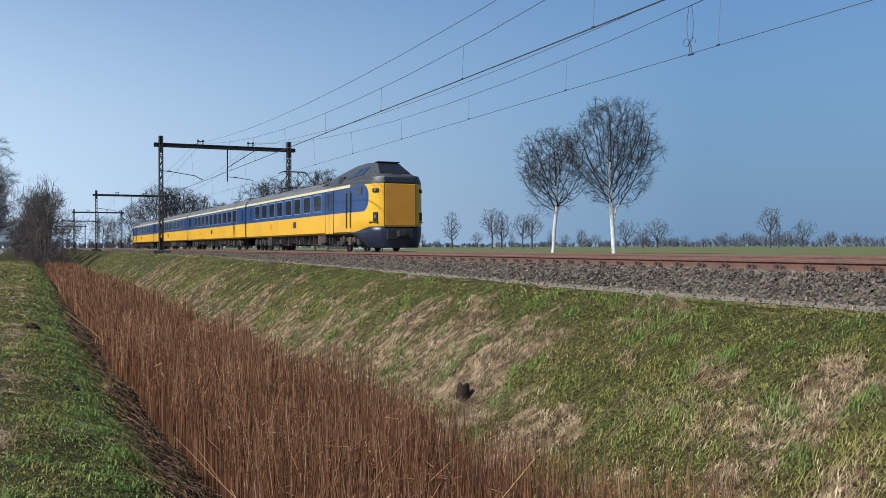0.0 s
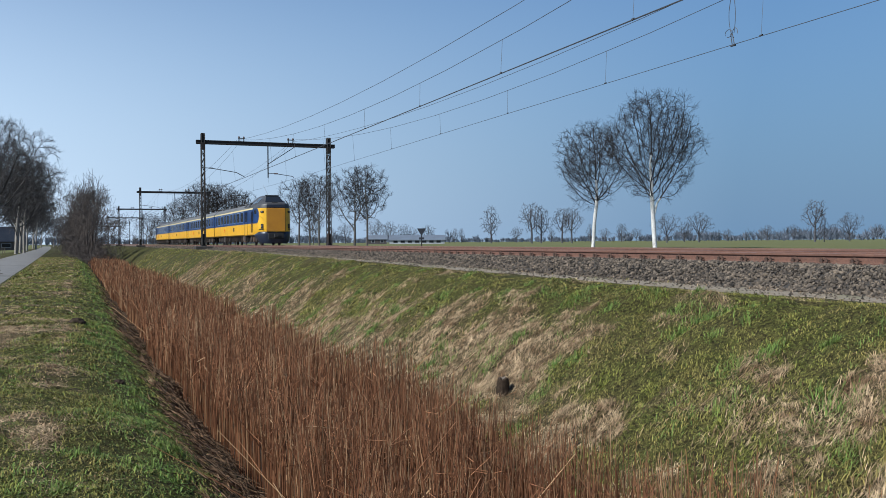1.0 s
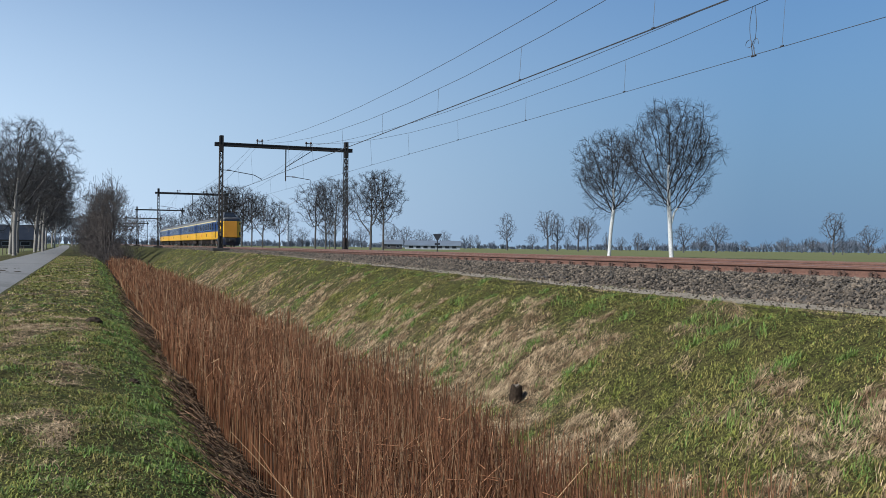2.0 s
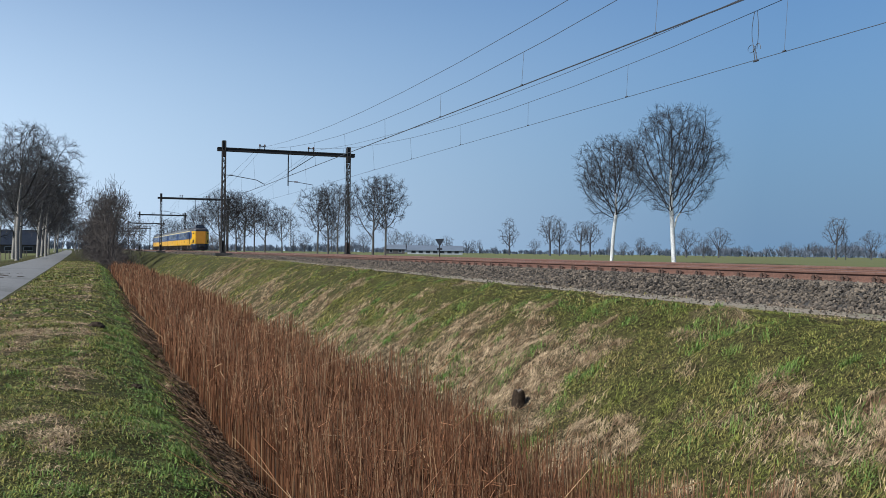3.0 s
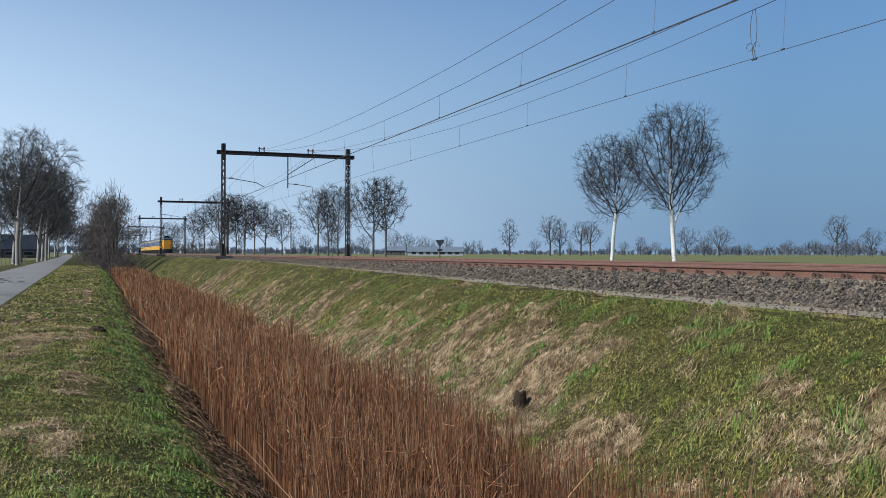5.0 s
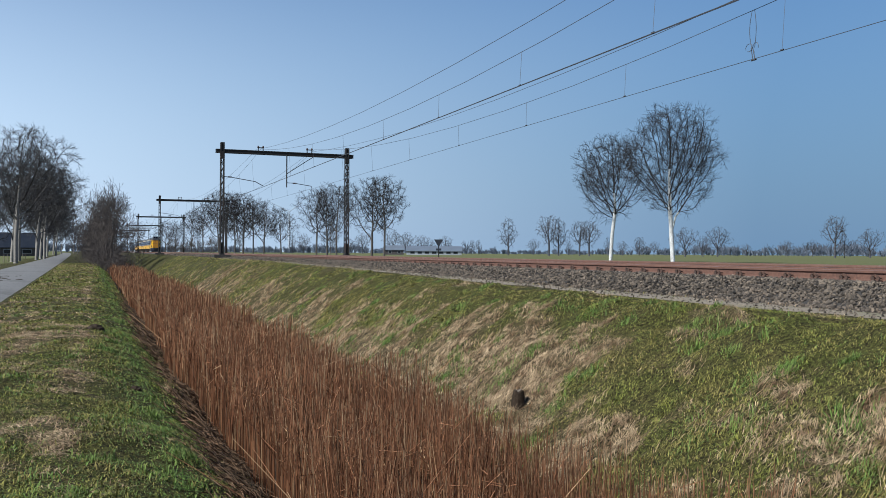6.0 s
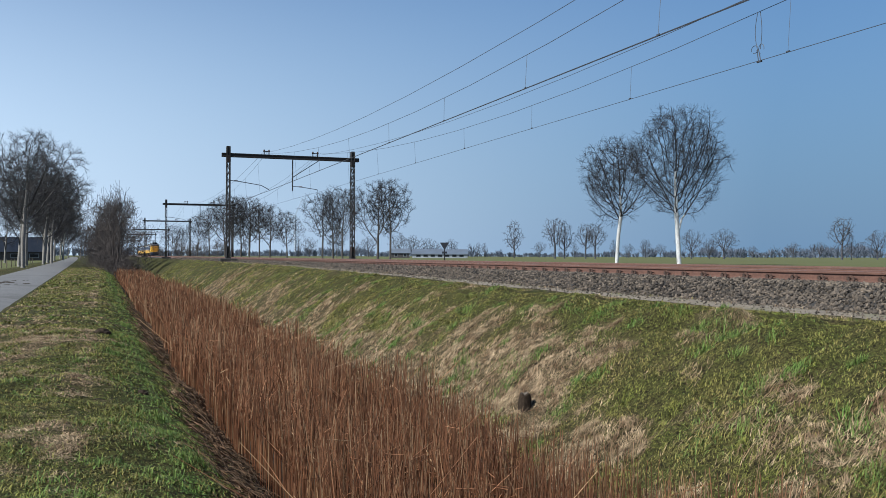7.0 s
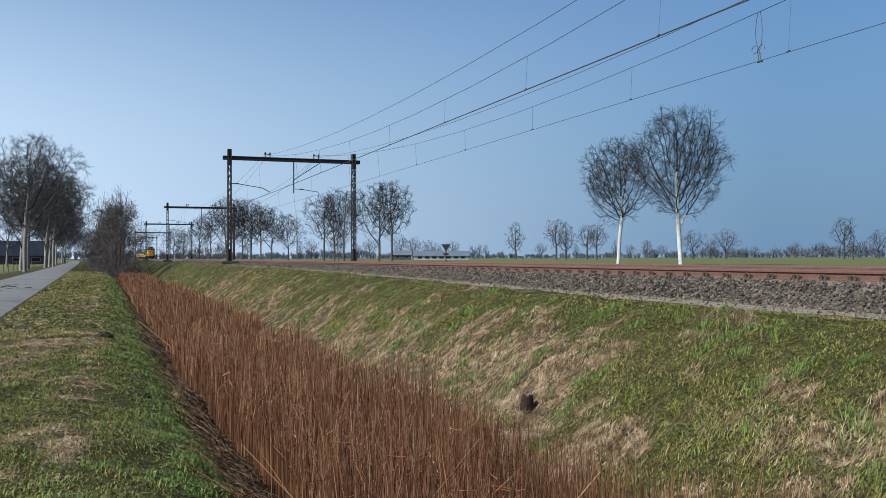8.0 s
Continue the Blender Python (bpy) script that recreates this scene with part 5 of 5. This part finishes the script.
# ---- reeds and grass ----
def make_reeds():
    """Close upright stems, each kinked once, with thin plumes; some broken; a litter of fallen stems along the foot of the verge."""
    pieces, pale, litter = [], [], []
    for y0, y1, dens, rad in ((-9, 1.5, 60, 0.0045), (1.5, 9, 260, 0.0034), (9, 16, 200, 0.0042), (16, 28, 130, 0.0062), (28, 50, 70, 0.01), (50, 120, 26, 0.019)):
        n = int((y1 - y0) * 2.4 * dens)
        y = rng.uniform(y0, y1, n)
        x = 1.42 + 2.46 * rng.random(n) + 0.3 * (lattice_noise(y * 0, y, 0.6, 21) - 0.5) + 0.2 * (lattice_noise(y * 0, y, 1.9, 23) - 0.5)
        h = rng.uniform(0.95, 1.36, n) * np.clip(0.5 + (x - 1.3) * 1.5, 0.45, 1.0) * np.clip((4.3 - x) / 0.8, 0.4, 1.0) * (0.82 + 0.36 * lattice_noise(x, y, 0.8, 22))
        base = np.stack([x, y, ground_z(x, y) - 0.03], -1)
        lean = rng.normal(0, 0.045, (n, 2)) + 0.1 * (lattice_noise(x, y, 1.3, 24) - 0.5)[:, None]
        broken = rng.random(n) < 0.045
        lean[broken] = rng.normal(0, 0.35, (int(broken.sum()), 2))
        mid = base + np.stack([lean[:, 0] * h * 0.35, lean[:, 1] * h * 0.35, h * 0.55], -1)
        kink = lean + rng.normal(0, 0.03, (n, 2))
        top = base + np.stack([kink[:, 0] * h, kink[:, 1] * h, h], -1)
        light = rng.random(n) < 0.16
        for sel, store in ((~light, pieces), (light, pale)):
            store.append(tubes(base[sel], mid[sel], rad * 1.1, rad, 3))
            store.append(tubes(mid[sel], top[sel], rad, rad * 0.55, 3))
        # bent leaves and snapped tips
        k = rng.random(n) < 0.3
        d = rng.normal(0, 1, (int(k.sum()), 3)) * np.array([0.1, 0.1, 0.06])
        pieces.append(tubes(mid[k] + (top[k] - mid[k]) * rng.random((int(k.sum()), 1)), mid[k] + (top[k] - mid[k]) * 0.7 + d, rad * 0.8, rad * 0.4, 3))
    for y0, y1, n, rad in ((2, 10, 2600, 0.004), (10, 22, 2400, 0.006), (22, 45, 1800, 0.011)):
        y = rng.uniform(y0, y1, n)
        x = 1.28 + rng.normal(0, 0.17, n) + 0.25 * (lattice_noise(y * 0, y, 0.9, 26) - 0.5)
        a, ln = rng.uniform(0, 6.283, n), rng.uniform(0.06, 0.34, n)
        x2, y2 = x + np.cos(a) * ln * 0.7, y + np.sin(a) * ln
        litter.append(tubes(np.stack([x, y, ground_z(x, y) + 0.01 + 0.05 * rng.random(n)], -1), np.stack([x2, y2, ground_z(x2, y2) + 0.015 + 0.09 * rng.random(n) ** 2], -1), rad, rad * 0.7, 3))
    # long fallen stems across the stand
    n = 70
    y = 3 + 25 * rng.random(n) ** 1.6
    x = rng.uniform(1.5, 3.7, n)
    a, ln = rng.uniform(0, 6.283, n), rng.uniform(0.15, 0.5, n)
    z = ground_z(x, y) + rng.uniform(0.75, 1.15, n)
    pale.append(tubes(np.stack([x, y, z], -1), np.stack([x + np.cos(a) * ln, y + np.sin(a) * ln, z - rng.uniform(-0.1, 0.4, n)], -1), 0.0045, 0.003, 3))
    for name, sets, mat, label in (("reeds", pieces, M_REED, "dense stand of dry reddish-brown reeds filling the ditch"), ("pale_reeds", pale, M_PALEREED, "paler straw-coloured reed stems among the brown ones"), ("reed_litter", litter, M_LITTER, "dark litter of fallen reed stems at the ditch edge")):
        v, f = join(sets)
        tagged(link_mesh(name, v, f, mat), label, "reeds", kind="stuff")


def blades(x, y, z, h, w, lean, turn):
    """Bent blades of grass: a tapering strip that rises, then leans out along turn."""
    n = len(x)
    side = np.stack([np.cos(turn), np.sin(turn), np.zeros(n)], -1) * w[:, None]
    out = np.stack([-np.sin(turn), np.cos(turn), np.zeros(n)], -1) * (np.minimum(lean, 1.6) * h)[:, None]
    rise = h * np.clip(1 - 0.5 * lean, 0.08, 1)
    base = np.stack([x, y, z], -1)
    m = base + out * 0.4 + np.stack([0 * h, 0 * h, np.maximum(rise * 0.75, 0.25 * h * np.clip(1.6 - lean, 0.1, 1))], -1)
    t = base + out + np.stack([0 * h, 0 * h, rise], -1)
    # the tip follows the slope of the ground
    t[:, 2] += ground_z(t[:, 0], t[:, 1]) - ground_z(x, y)
    m[:, 2] += ground_z(m[:, 0], m[:, 1]) - ground_z(x, y)
    v = np.stack([base - side, base + side, m + side * 0.8, m - side * 0.8, t], 1).reshape(-1, 3)
    k = (np.arange(n) * 5)[:, None]
    return v, [*(k + np.array([0, 1, 2, 3])).tolist(), *(k + np.array([3, 2, 4])).tolist()]


def askew(x, y, scale, seed):
    """Smooth noise on a turned lattice, so that patches don't line up with the ditch."""
    return lattice_noise(0.8 * x + 0.6 * y + 31, 0.8 * y - 0.6 * x + 17, scale, seed)


def make_grass():
    sets = {"green": [], "dry": [], "lush": []}

    def sow(kind, x, y, z, h, w, lean, turn=None):
        sets[kind].append((x, y, z, h, w, lean, rng.uniform(0, 6.283, len(x)) if turn is None else turn))

    for x0, x1, y0, y1, dens, wide in ((-2.2, 1.4, -4, 3, 260, 0.007), (3.9, 8.4, -4, 2, 260, 0.007), (-3.2, 1.4, 3.5, 11, 4300, 0.005), (-3.6, 1.4, 11, 22, 1900, 0.008), (-4, 1.4, 22, 48, 300, 0.018), (-4, 1.2, 48, 120, 80, 0.036), (3.9, 8.5, 2.5, 12, 5000, 0.005), (3.9, 8.6, 12, 24, 2200, 0.0078), (3.9, 8.7, 24, 48, 480, 0.015), (3.5, 8.8, 48, 90, 90, 0.02)):
        n = int((x1 - x0) * (y1 - y0) * dens)
        x, y = rng.uniform(x0, x1, n), rng.uniform(y0, y1, n)
        lo, hi = road_edges(y)
        thin = np.clip((FOOT - 0.78 - x + 0.35 * (lattice_noise(x * 0, y, 1.2, 43) - 0.5)) / 0.25, 0.05, 1)
        ok = (x > hi + 0.06 * rng.random(n)) & (rng.random(n) < (0.5 + 0.7 * askew(x, y, 2.6, 31)) * thin)
        x, y = x[ok], y[ok]
        n = len(x)
        far = 1 + np.clip((y - 12) / 40, 0, 1)
        d = dryness(x, y) + rng.normal(0, 0.11, n) - np.where((x > 6.3) & (x < 8), 0.07, 0)
        z = ground_z(x, y) - 0.008
        tuft = askew(x, y, 2.2, 33) * askew(x, y, 6.3, 34)
        h = rng.uniform(0.025, 0.065, n) * (0.55 + 1.5 * tuft) * np.where(x > 6.2, 0.7, 1.0) * far
        w = wide * rng.uniform(0.55, 1.2, n)
        k = d > 0.37
        slope = np.clip(1 - np.abs(x - 0.65) / 0.55, 0, 1)
        rich = ~k & (rng.random(n) < np.where(x > 2, 0.05, 0.14) + 0.7 * slope + 0.7 * np.clip(askew(x, y, 0.9, 36) - 0.55, 0, 1))
        g = ~k & ~rich
        sow("green", x[g], y[g], z[g], h[g], w[g], rng.uniform(0.4, 1.8, g.sum()))
        sow("lush", x[rich], y[rich], z[rich], h[rich], w[rich], rng.uniform(0.5, 1.8, rich.sum()))
        mat = askew(x[k], y[k], 3.1, 35)
        sow("dry", x[k], y[k], z[k] + 0.05 * mat ** 2 * rng.random(k.sum()), (0.03 + 0.06 * mat * rng.random(k.sum())) * far[k], w[k] * 0.75, rng.uniform(1.0, 2.3, k.sum()))
    # collapsed straw tussocks on the lower bank, and some on the verge
    for x0, x1, y0, y1, count, per, wide in ((4.0, 6.9, 3, 13, 950, 80, 0.0028), (4.0, 6.9, 13, 27, 800, 50, 0.0044), (4.0, 6.6, 27, 60, 520, 34, 0.009), (-2.6, 0.3, 4, 20, 420, 50, 0.0028)):
        cx, cy = rng.uniform(x0, x1, count), y0 + (y1 - y0) * rng.random(count) ** 1.15
        ok = (dryness(cx, cy) + rng.normal(0, 0.07, count) > (0.4 if x0 > 0 else 0.34)) & (cx > road_edges(cy)[1] + 0.25)
        for a, b in zip(cx[ok], cy[ok]):
            n = int(per * rng.uniform(0.6, 1.5))
            s = rng.uniform(0.05, 0.13) * (1 + b / 60)
            ang, q = rng.uniform(0, 6.283, n), s * np.sqrt(rng.random(n))
            x, y = a + q * np.cos(ang), b + q * np.sin(ang)
            lift = rng.uniform(0.02, 0.075) * np.clip(1 - (q / s) ** 2, 0, 1) * rng.random(n)
            sow("dry", x, y, ground_z(x, y) + lift, rng.uniform(0.02, 0.06, n) * (1 + b / 50), np.full(n, wide) * rng.uniform(0.6, 1.2, n), rng.uniform(0.5, 2.1, n), ang - math.pi / 2 + rng.normal(0, 1.3, n))
    # dead weeds along the foot of the ballast
    for _ in range(90):
        cx, cy = FOOT - 0.12 + rng.normal(0, 0.16), rng.uniform(4, 60)
        n = int(rng.integers(25, 70))
        x, y = cx + rng.normal(0, 0.08, n), cy + rng.normal(0, 0.18, n)
        sow("dry" if rng.random() < 0.75 else "green", x, y, np.maximum(ground_z(x, y), bed_z(x, y)) - 0.01, rng.uniform(0.04, 0.12, n), np.full(n, 0.004), rng.uniform(0.4, 1.6, n))
    # lush tufts
    for x0, x1, y0, y1, count in ((-3.0, 1.0, 4, 26, 80), (4.2, 7.6, 3, 28, 170)):
        for _ in range(count):
            cx, cy = rng.uniform(x0, x1), y0 + (y1 - y0) * rng.random() ** 1.4
            if cx < road_edges(cy)[1] + 0.3:
                continue
            n = int(rng.integers(40, 150))
            s = rng.uniform(0.04, 0.13)
            x, y = cx + rng.normal(0, s, n), cy + rng.normal(0, s, n)
            sow("lush", x, y, ground_z(x, y) - 0.01, rng.uniform(0.05, 0.12, n), rng.uniform(0.0028, 0.0045, n) * (1 + cy / 25), rng.uniform(0.3, 1.5, n))
    for name, kind, mat, label in (("green_grass", "green", M_GRASS, "short green spring grass on verge and bank"), ("dry_grass", "dry", M_STRAW, "matted straw-coloured dead grass on the bank"), ("grass_tufts", "lush", M_LUSH, "lush dark green grass tufts")):
        v, f = blades(*[np.concatenate([q[i] for q in sets[kind]]) for i in range(7)])
        tagged(link_mesh(name, v, f, mat), label, "grass", kind="stuff")


make_reeds()
make_grass()


# ---- buildings and small things ----
M_SLATE = material("dark_roof", (0.016, 0.02, 0.03), 0.95, dark=(0.022, 0.026, 0.036), scale=0.4, spec=0.05)
M_BRICK = material("dark_brick", (0.07, 0.06, 0.06), 0.9, dark=(0.05, 0.045, 0.045), scale=0.7)
M_PANELROOF = material("grey_panel_roof", (0.1, 0.112, 0.13), 0.5, dark=(0.12, 0.14, 0.17), scale=0.3)
M_WHITE = material("white_wall", (0.34, 0.35, 0.37), 0.8, dark=(0.25, 0.26, 0.28), scale=0.5)
M_TURBINE = material("pale_turbine_paint", (0.42, 0.47, 0.55), 0.6)
M_SOIL = material("dark_soil", (0.026, 0.018, 0.012), 0.95, dark=(0.045, 0.032, 0.022), scale=15, bump=0.8, bump_scale=40, spec=0.1)
M_WOOD = material("weathered_wood", (0.16, 0.13, 0.1), 0.9, dark=(0.09, 0.07, 0.055), scale=9, stretch=(1, 1, 0.2))
M_SIGN = material("dark_sign_back", (0.012, 0.014, 0.02), 0.6)
M_GRAVEL = material("fine_gravel", (0.2, 0.16, 0.115), 0.95, dark=(0.12, 0.096, 0.068), scale=7, detail=(0.27, 0.225, 0.165), bump=0.9, bump_scale=55, stains=(0.13, 0.13, 0.06))


def gable_house(name, x, y, z, turn, length, depth, eave, ridge, wall, roof, label, windows):
    h = tagged(new(name), label, "building")
    h.matrix_basis = pose(x, y, z, 0, 0, turn)
    L, D = length / 2, depth / 2
    v = [(-L, -D, 0), (L, -D, 0), (L, D, 0), (-L, D, 0), (-L, -D, eave), (L, -D, eave), (L, D, eave), (-L, D, eave), (-L, 0, ridge), (L, 0, ridge)]
    f = [(0, 1, 5, 4), (2, 3, 7, 6), (1, 2, 6, 9, 5), (3, 0, 4, 8, 7)]
    link_mesh("wall", v, f, wall, h)
    o = 0.4
    for s in (-1, 1):
        a = [(-L - o, s * (D + o), eave - 0.2), (L + o, s * (D + o), eave - 0.2), (L + o, 0, ridge + 0.12), (-L - o, 0, ridge + 0.12)]
        b = [(p[0], p[1], p[2] + 0.15) for p in a]
        link_mesh("roof", a + b, [(0, 1, 2, 3), (7, 6, 5, 4), (0, 4, 5, 1), (1, 5, 6, 2), (2, 6, 7, 3), (3, 7, 4, 0)], roof, h)
    for wx, wz, ww, wh in windows:
        bm = bmesh.new()
        block(bm, wx, -D - 0.02, wz, ww + 0.2, 0.08, wh + 0.2)
        fr = part("window", bm, M_WHITE, h)
        bm = bmesh.new()
        block(bm, wx, -D - 0.06, wz, ww, 0.06, wh)
        part("pane", bm, M_GLASS, fr)
    return h


gable_house("barn", *in_field(-5.2, 300, -0.1), 5.2, 26, 12, 2.6, 6.8, M_BRICK, M_SLATE, "dark barn with slate roof behind the roadside trees", [(-8, 1.4, 2.4, 1.0), (-3, 1.4, 2.4, 1.0), (3, 1.4, 2.4, 1.0), (8, 1.4, 2.4, 1.0)])
gable_house("farm_shed", *in_field(20.5, 385, FIELD), -20.5, 23, 14, 1.7, 3.5, M_WHITE, M_PANELROOF, "long low farm shed with grey panel roof in the field", [(-9 + 3 * k, 1.0, 1.8, 0.9) for k in range(7)])
gable_house("farm_house", *in_field(18.0, 400, FIELD), -18, 8, 8, 2.2, 3.9, M_BRICK, M_PANELROOF, "small farm outbuilding beside the shed", [(-2, 1.2, 1.2, 1.0), (2, 1.2, 1.2, 1.0)])


def make_turbine():
    t = tagged(new("wind_turbine"), "pale wind turbine far behind the trees", "wind turbine")
    x, y, z = in_field(11.4, 1830, FIELD)
    t.matrix_basis = pose(x, y, z, 0, 0, -11.4)
    v, f = tubes([(0, 0, 0)], [(0, 0, 80)], 2.6, 1.5, 14)
    link_mesh("tower", v, f, M_TURBINE, t)
    bm = bmesh.new()
    block(bm, 0, 1.0, 81.5, 3.2, 8, 3.2, 0.5)
    part("nacelle", bm, M_TURBINE, t)
    bm = bmesh.new()
    disc(bm, 0, 0, 0, 1.7, 2.4, "y", 16, 1.0)
    hub = part("rotor", bm, M_TURBINE, t, "slowly turning three-bladed rotor")
    for k in range(3):
        bm = bmesh.new()
        block(bm, 0, 0, 20, 2.0, 0.5, 39, 0.2)
        for vv in bm.verts:
            u = max(vv.co.z / 40, 0)
            vv.co.x *= 1.3 - 0.95 * u
        b = part("blade", bm, M_TURBINE, hub)
        b.matrix_basis = pose(0, 0, 0, 0, 120 * k, 0)
    return hub


rotor = make_turbine()


def make_sign():
    s = tagged(new("speed_sign"), "dark triangular trackside speed board on a post", "sign")
    s.matrix_basis = pose(18.6, 49.0, 1.0, 0, 0, -20)
    v, f = polyline([(0, 0, -0.2), (0, 0, 1.3)], 0.03, 8)
    link_mesh("post", v, f, M_STEEL, s)
    pts = [(-0.27, 1.38), (0.27, 1.38), (0.0, 0.93)]
    link_mesh("board", [(x, -0.05, z) for x, z in pts] + [(x, -0.02, z) for x, z in pts], [(0, 2, 1), (3, 4, 5), (0, 1, 4, 3), (1, 2, 5, 4), (2, 0, 3, 5)], M_SIGN, s, "inverted triangle board")
    bm = bmesh.new()
    block(bm, 0, -0.04, 0.8, 0.3, 0.03, 0.12, 0.005)
    part("plate", bm, M_SIGN, s)


make_sign()


def heap(name, x, y, r, h, mat, label, seed):
    rr = random.Random(seed)
    bm = bmesh.new()
    bmesh.ops.create_icosphere(bm, subdivisions=3, radius=1.0)
    for v in bm.verts:
        k = 1 + 0.3 * noise.noise(v.co * 2.3 + Vector((seed, 0, 0))) + 0.15 * noise.noise(v.co * 6)
        v.co = Vector((v.co.x * r * k, v.co.y * r * k, max(v.co.z, -0.4) * h * k))
    me = bpy.data.meshes.new(name)
    bm.to_mesh(me)
    bm.free()
    me.materials.append(mat)
    o = new(name, me)
    o.location = (x, y, float(ground_z(x, y)) - 0.03)
    return tagged(o, label, "molehill", group="molehills")


for i, (x, y, r, h) in enumerate(((0.02, 19.6, 0.17, 0.14), (-2.35, 17.2, 0.13, 0.09), (0.5, 12.5, 0.09, 0.06))):
    heap("molehill", x, y, r, h, M_SOIL, "dark crumbled molehill in the grass", i + 3)


def make_dirt():
    r = random.Random(21)
    d = tagged(new("road_dirt"), "dark clods of mud lying on the asphalt", "dirt")
    d.location = (-4.9, 55.0, 0.062)
    for i in range(26):
        bm = bmesh.new()
        bmesh.ops.create_icosphere(bm, subdivisions=1, radius=1.0)
        s = r.uniform(0.06, 0.22)
        for v in bm.verts:
            v.co = Vector((v.co.x * s * r.uniform(0.8, 1.2), v.co.y * s * 2.5 * r.uniform(0.8, 1.2), v.co.z * 0.02))
        part("clod", bm, M_SOIL, d).location = (r.gauss(0, 0.4), r.gauss(0, 3.0), 0)


make_dirt()


def make_stump():
    rr = random.Random(9)
    x, y = 5.12, 10.55
    s = tagged(new("tree_stump"), "short dark weathered wooden stump on the bank", "stump")
    s.location = (x, y, float(ground_z(x, y)))
    rows = []
    for z, r in ((-0.1, 0.1), (0.05, 0.085), (0.14, 0.08), (0.2, 0.072), (0.215, 0.05)):
        rows.append([(r * (1 + 0.12 * math.sin(3 * a + z * 9)) * math.cos(a), r * (1 + 0.12 * math.cos(2 * a)) * math.sin(a), z + (0.02 * math.sin(4 * a) if z > 0.15 else 0)) for a in np.linspace(0, 2 * math.pi, 13)])
    v, f = loft(rows)
    f.append(tuple(range(4 * 13, 5 * 13 - 1)))
    link_mesh("wood", v, f, [M_SOIL, M_WOOD], s, index=[0] * (len(f) - 1) + [1])


make_stump()


def make_posts():
    r = random.Random(3)
    bm = bmesh.new()
    disc(bm, 0, 0, 0.55, 0.06, 1.2, "z", 8, 0.05)
    me = bpy.data.meshes.new("fence_post")
    bm.to_mesh(me)
    bm.free()
    me.materials.append(M_WOOD)
    for i in range(14):
        y = 90 + 8 * i
        o = new("fence_post", me)
        o.matrix_basis = pose(float(road_edges(y)[0]) - 3.4, y, -0.12, r.uniform(-3, 3), r.uniform(-3, 3), 0)
        tagged(o, "weathered wooden fence post at the field edge", "fence post", group="field fence posts")


make_posts()


def make_cess():
    """Strip of trodden gravel between ballast and turf."""
    ys = steps([(-20, 0, 5), (0, 60, 0.5), (60, 120, 5)])
    v = []
    for y in ys:
        a = FOOT - 0.85 + 0.25 * float(lattice_noise(0.0, y, 0.6, 41)) + 0.2 * float(lattice_noise(0.0, y, 1.9, 42)) + 0.002 * max(y, 0)
        for x in (a, (a + FOOT + 0.1) / 2, FOOT + 0.1):
            v.append((x, y, float(ground_z(x, y)) + (0.02 if x > a else 0.004)))
    f = [(3 * j + i, 3 * j + i + 1, 3 * j + i + 4, 3 * j + i + 3) for j in range(len(ys) - 1) for i in range(2)]
    o = link_mesh("cess_path", v, f, M_GRAVEL, smooth=True)
    tagged(o, "trodden strip of fine gravel beside the ballast", "path", kind="structure")


make_cess()


# ---- movement ----
def motions():
    walk(train, [(t, pose(FAR_TRACK, 38.4 + 36.7 * t, RAIL)) for t in (0.0, 2.0, 4.0, 6.0, 8.0)])
    walk(rotor, [(t, pose(0, -3.6, 81.5, 0, -32.0 * (t - 4), 0)) for t in (0.0, 1.0, 2.0, 3.0, 4.0, 5.0, 6.0, 7.0, 8.0)])


motions()
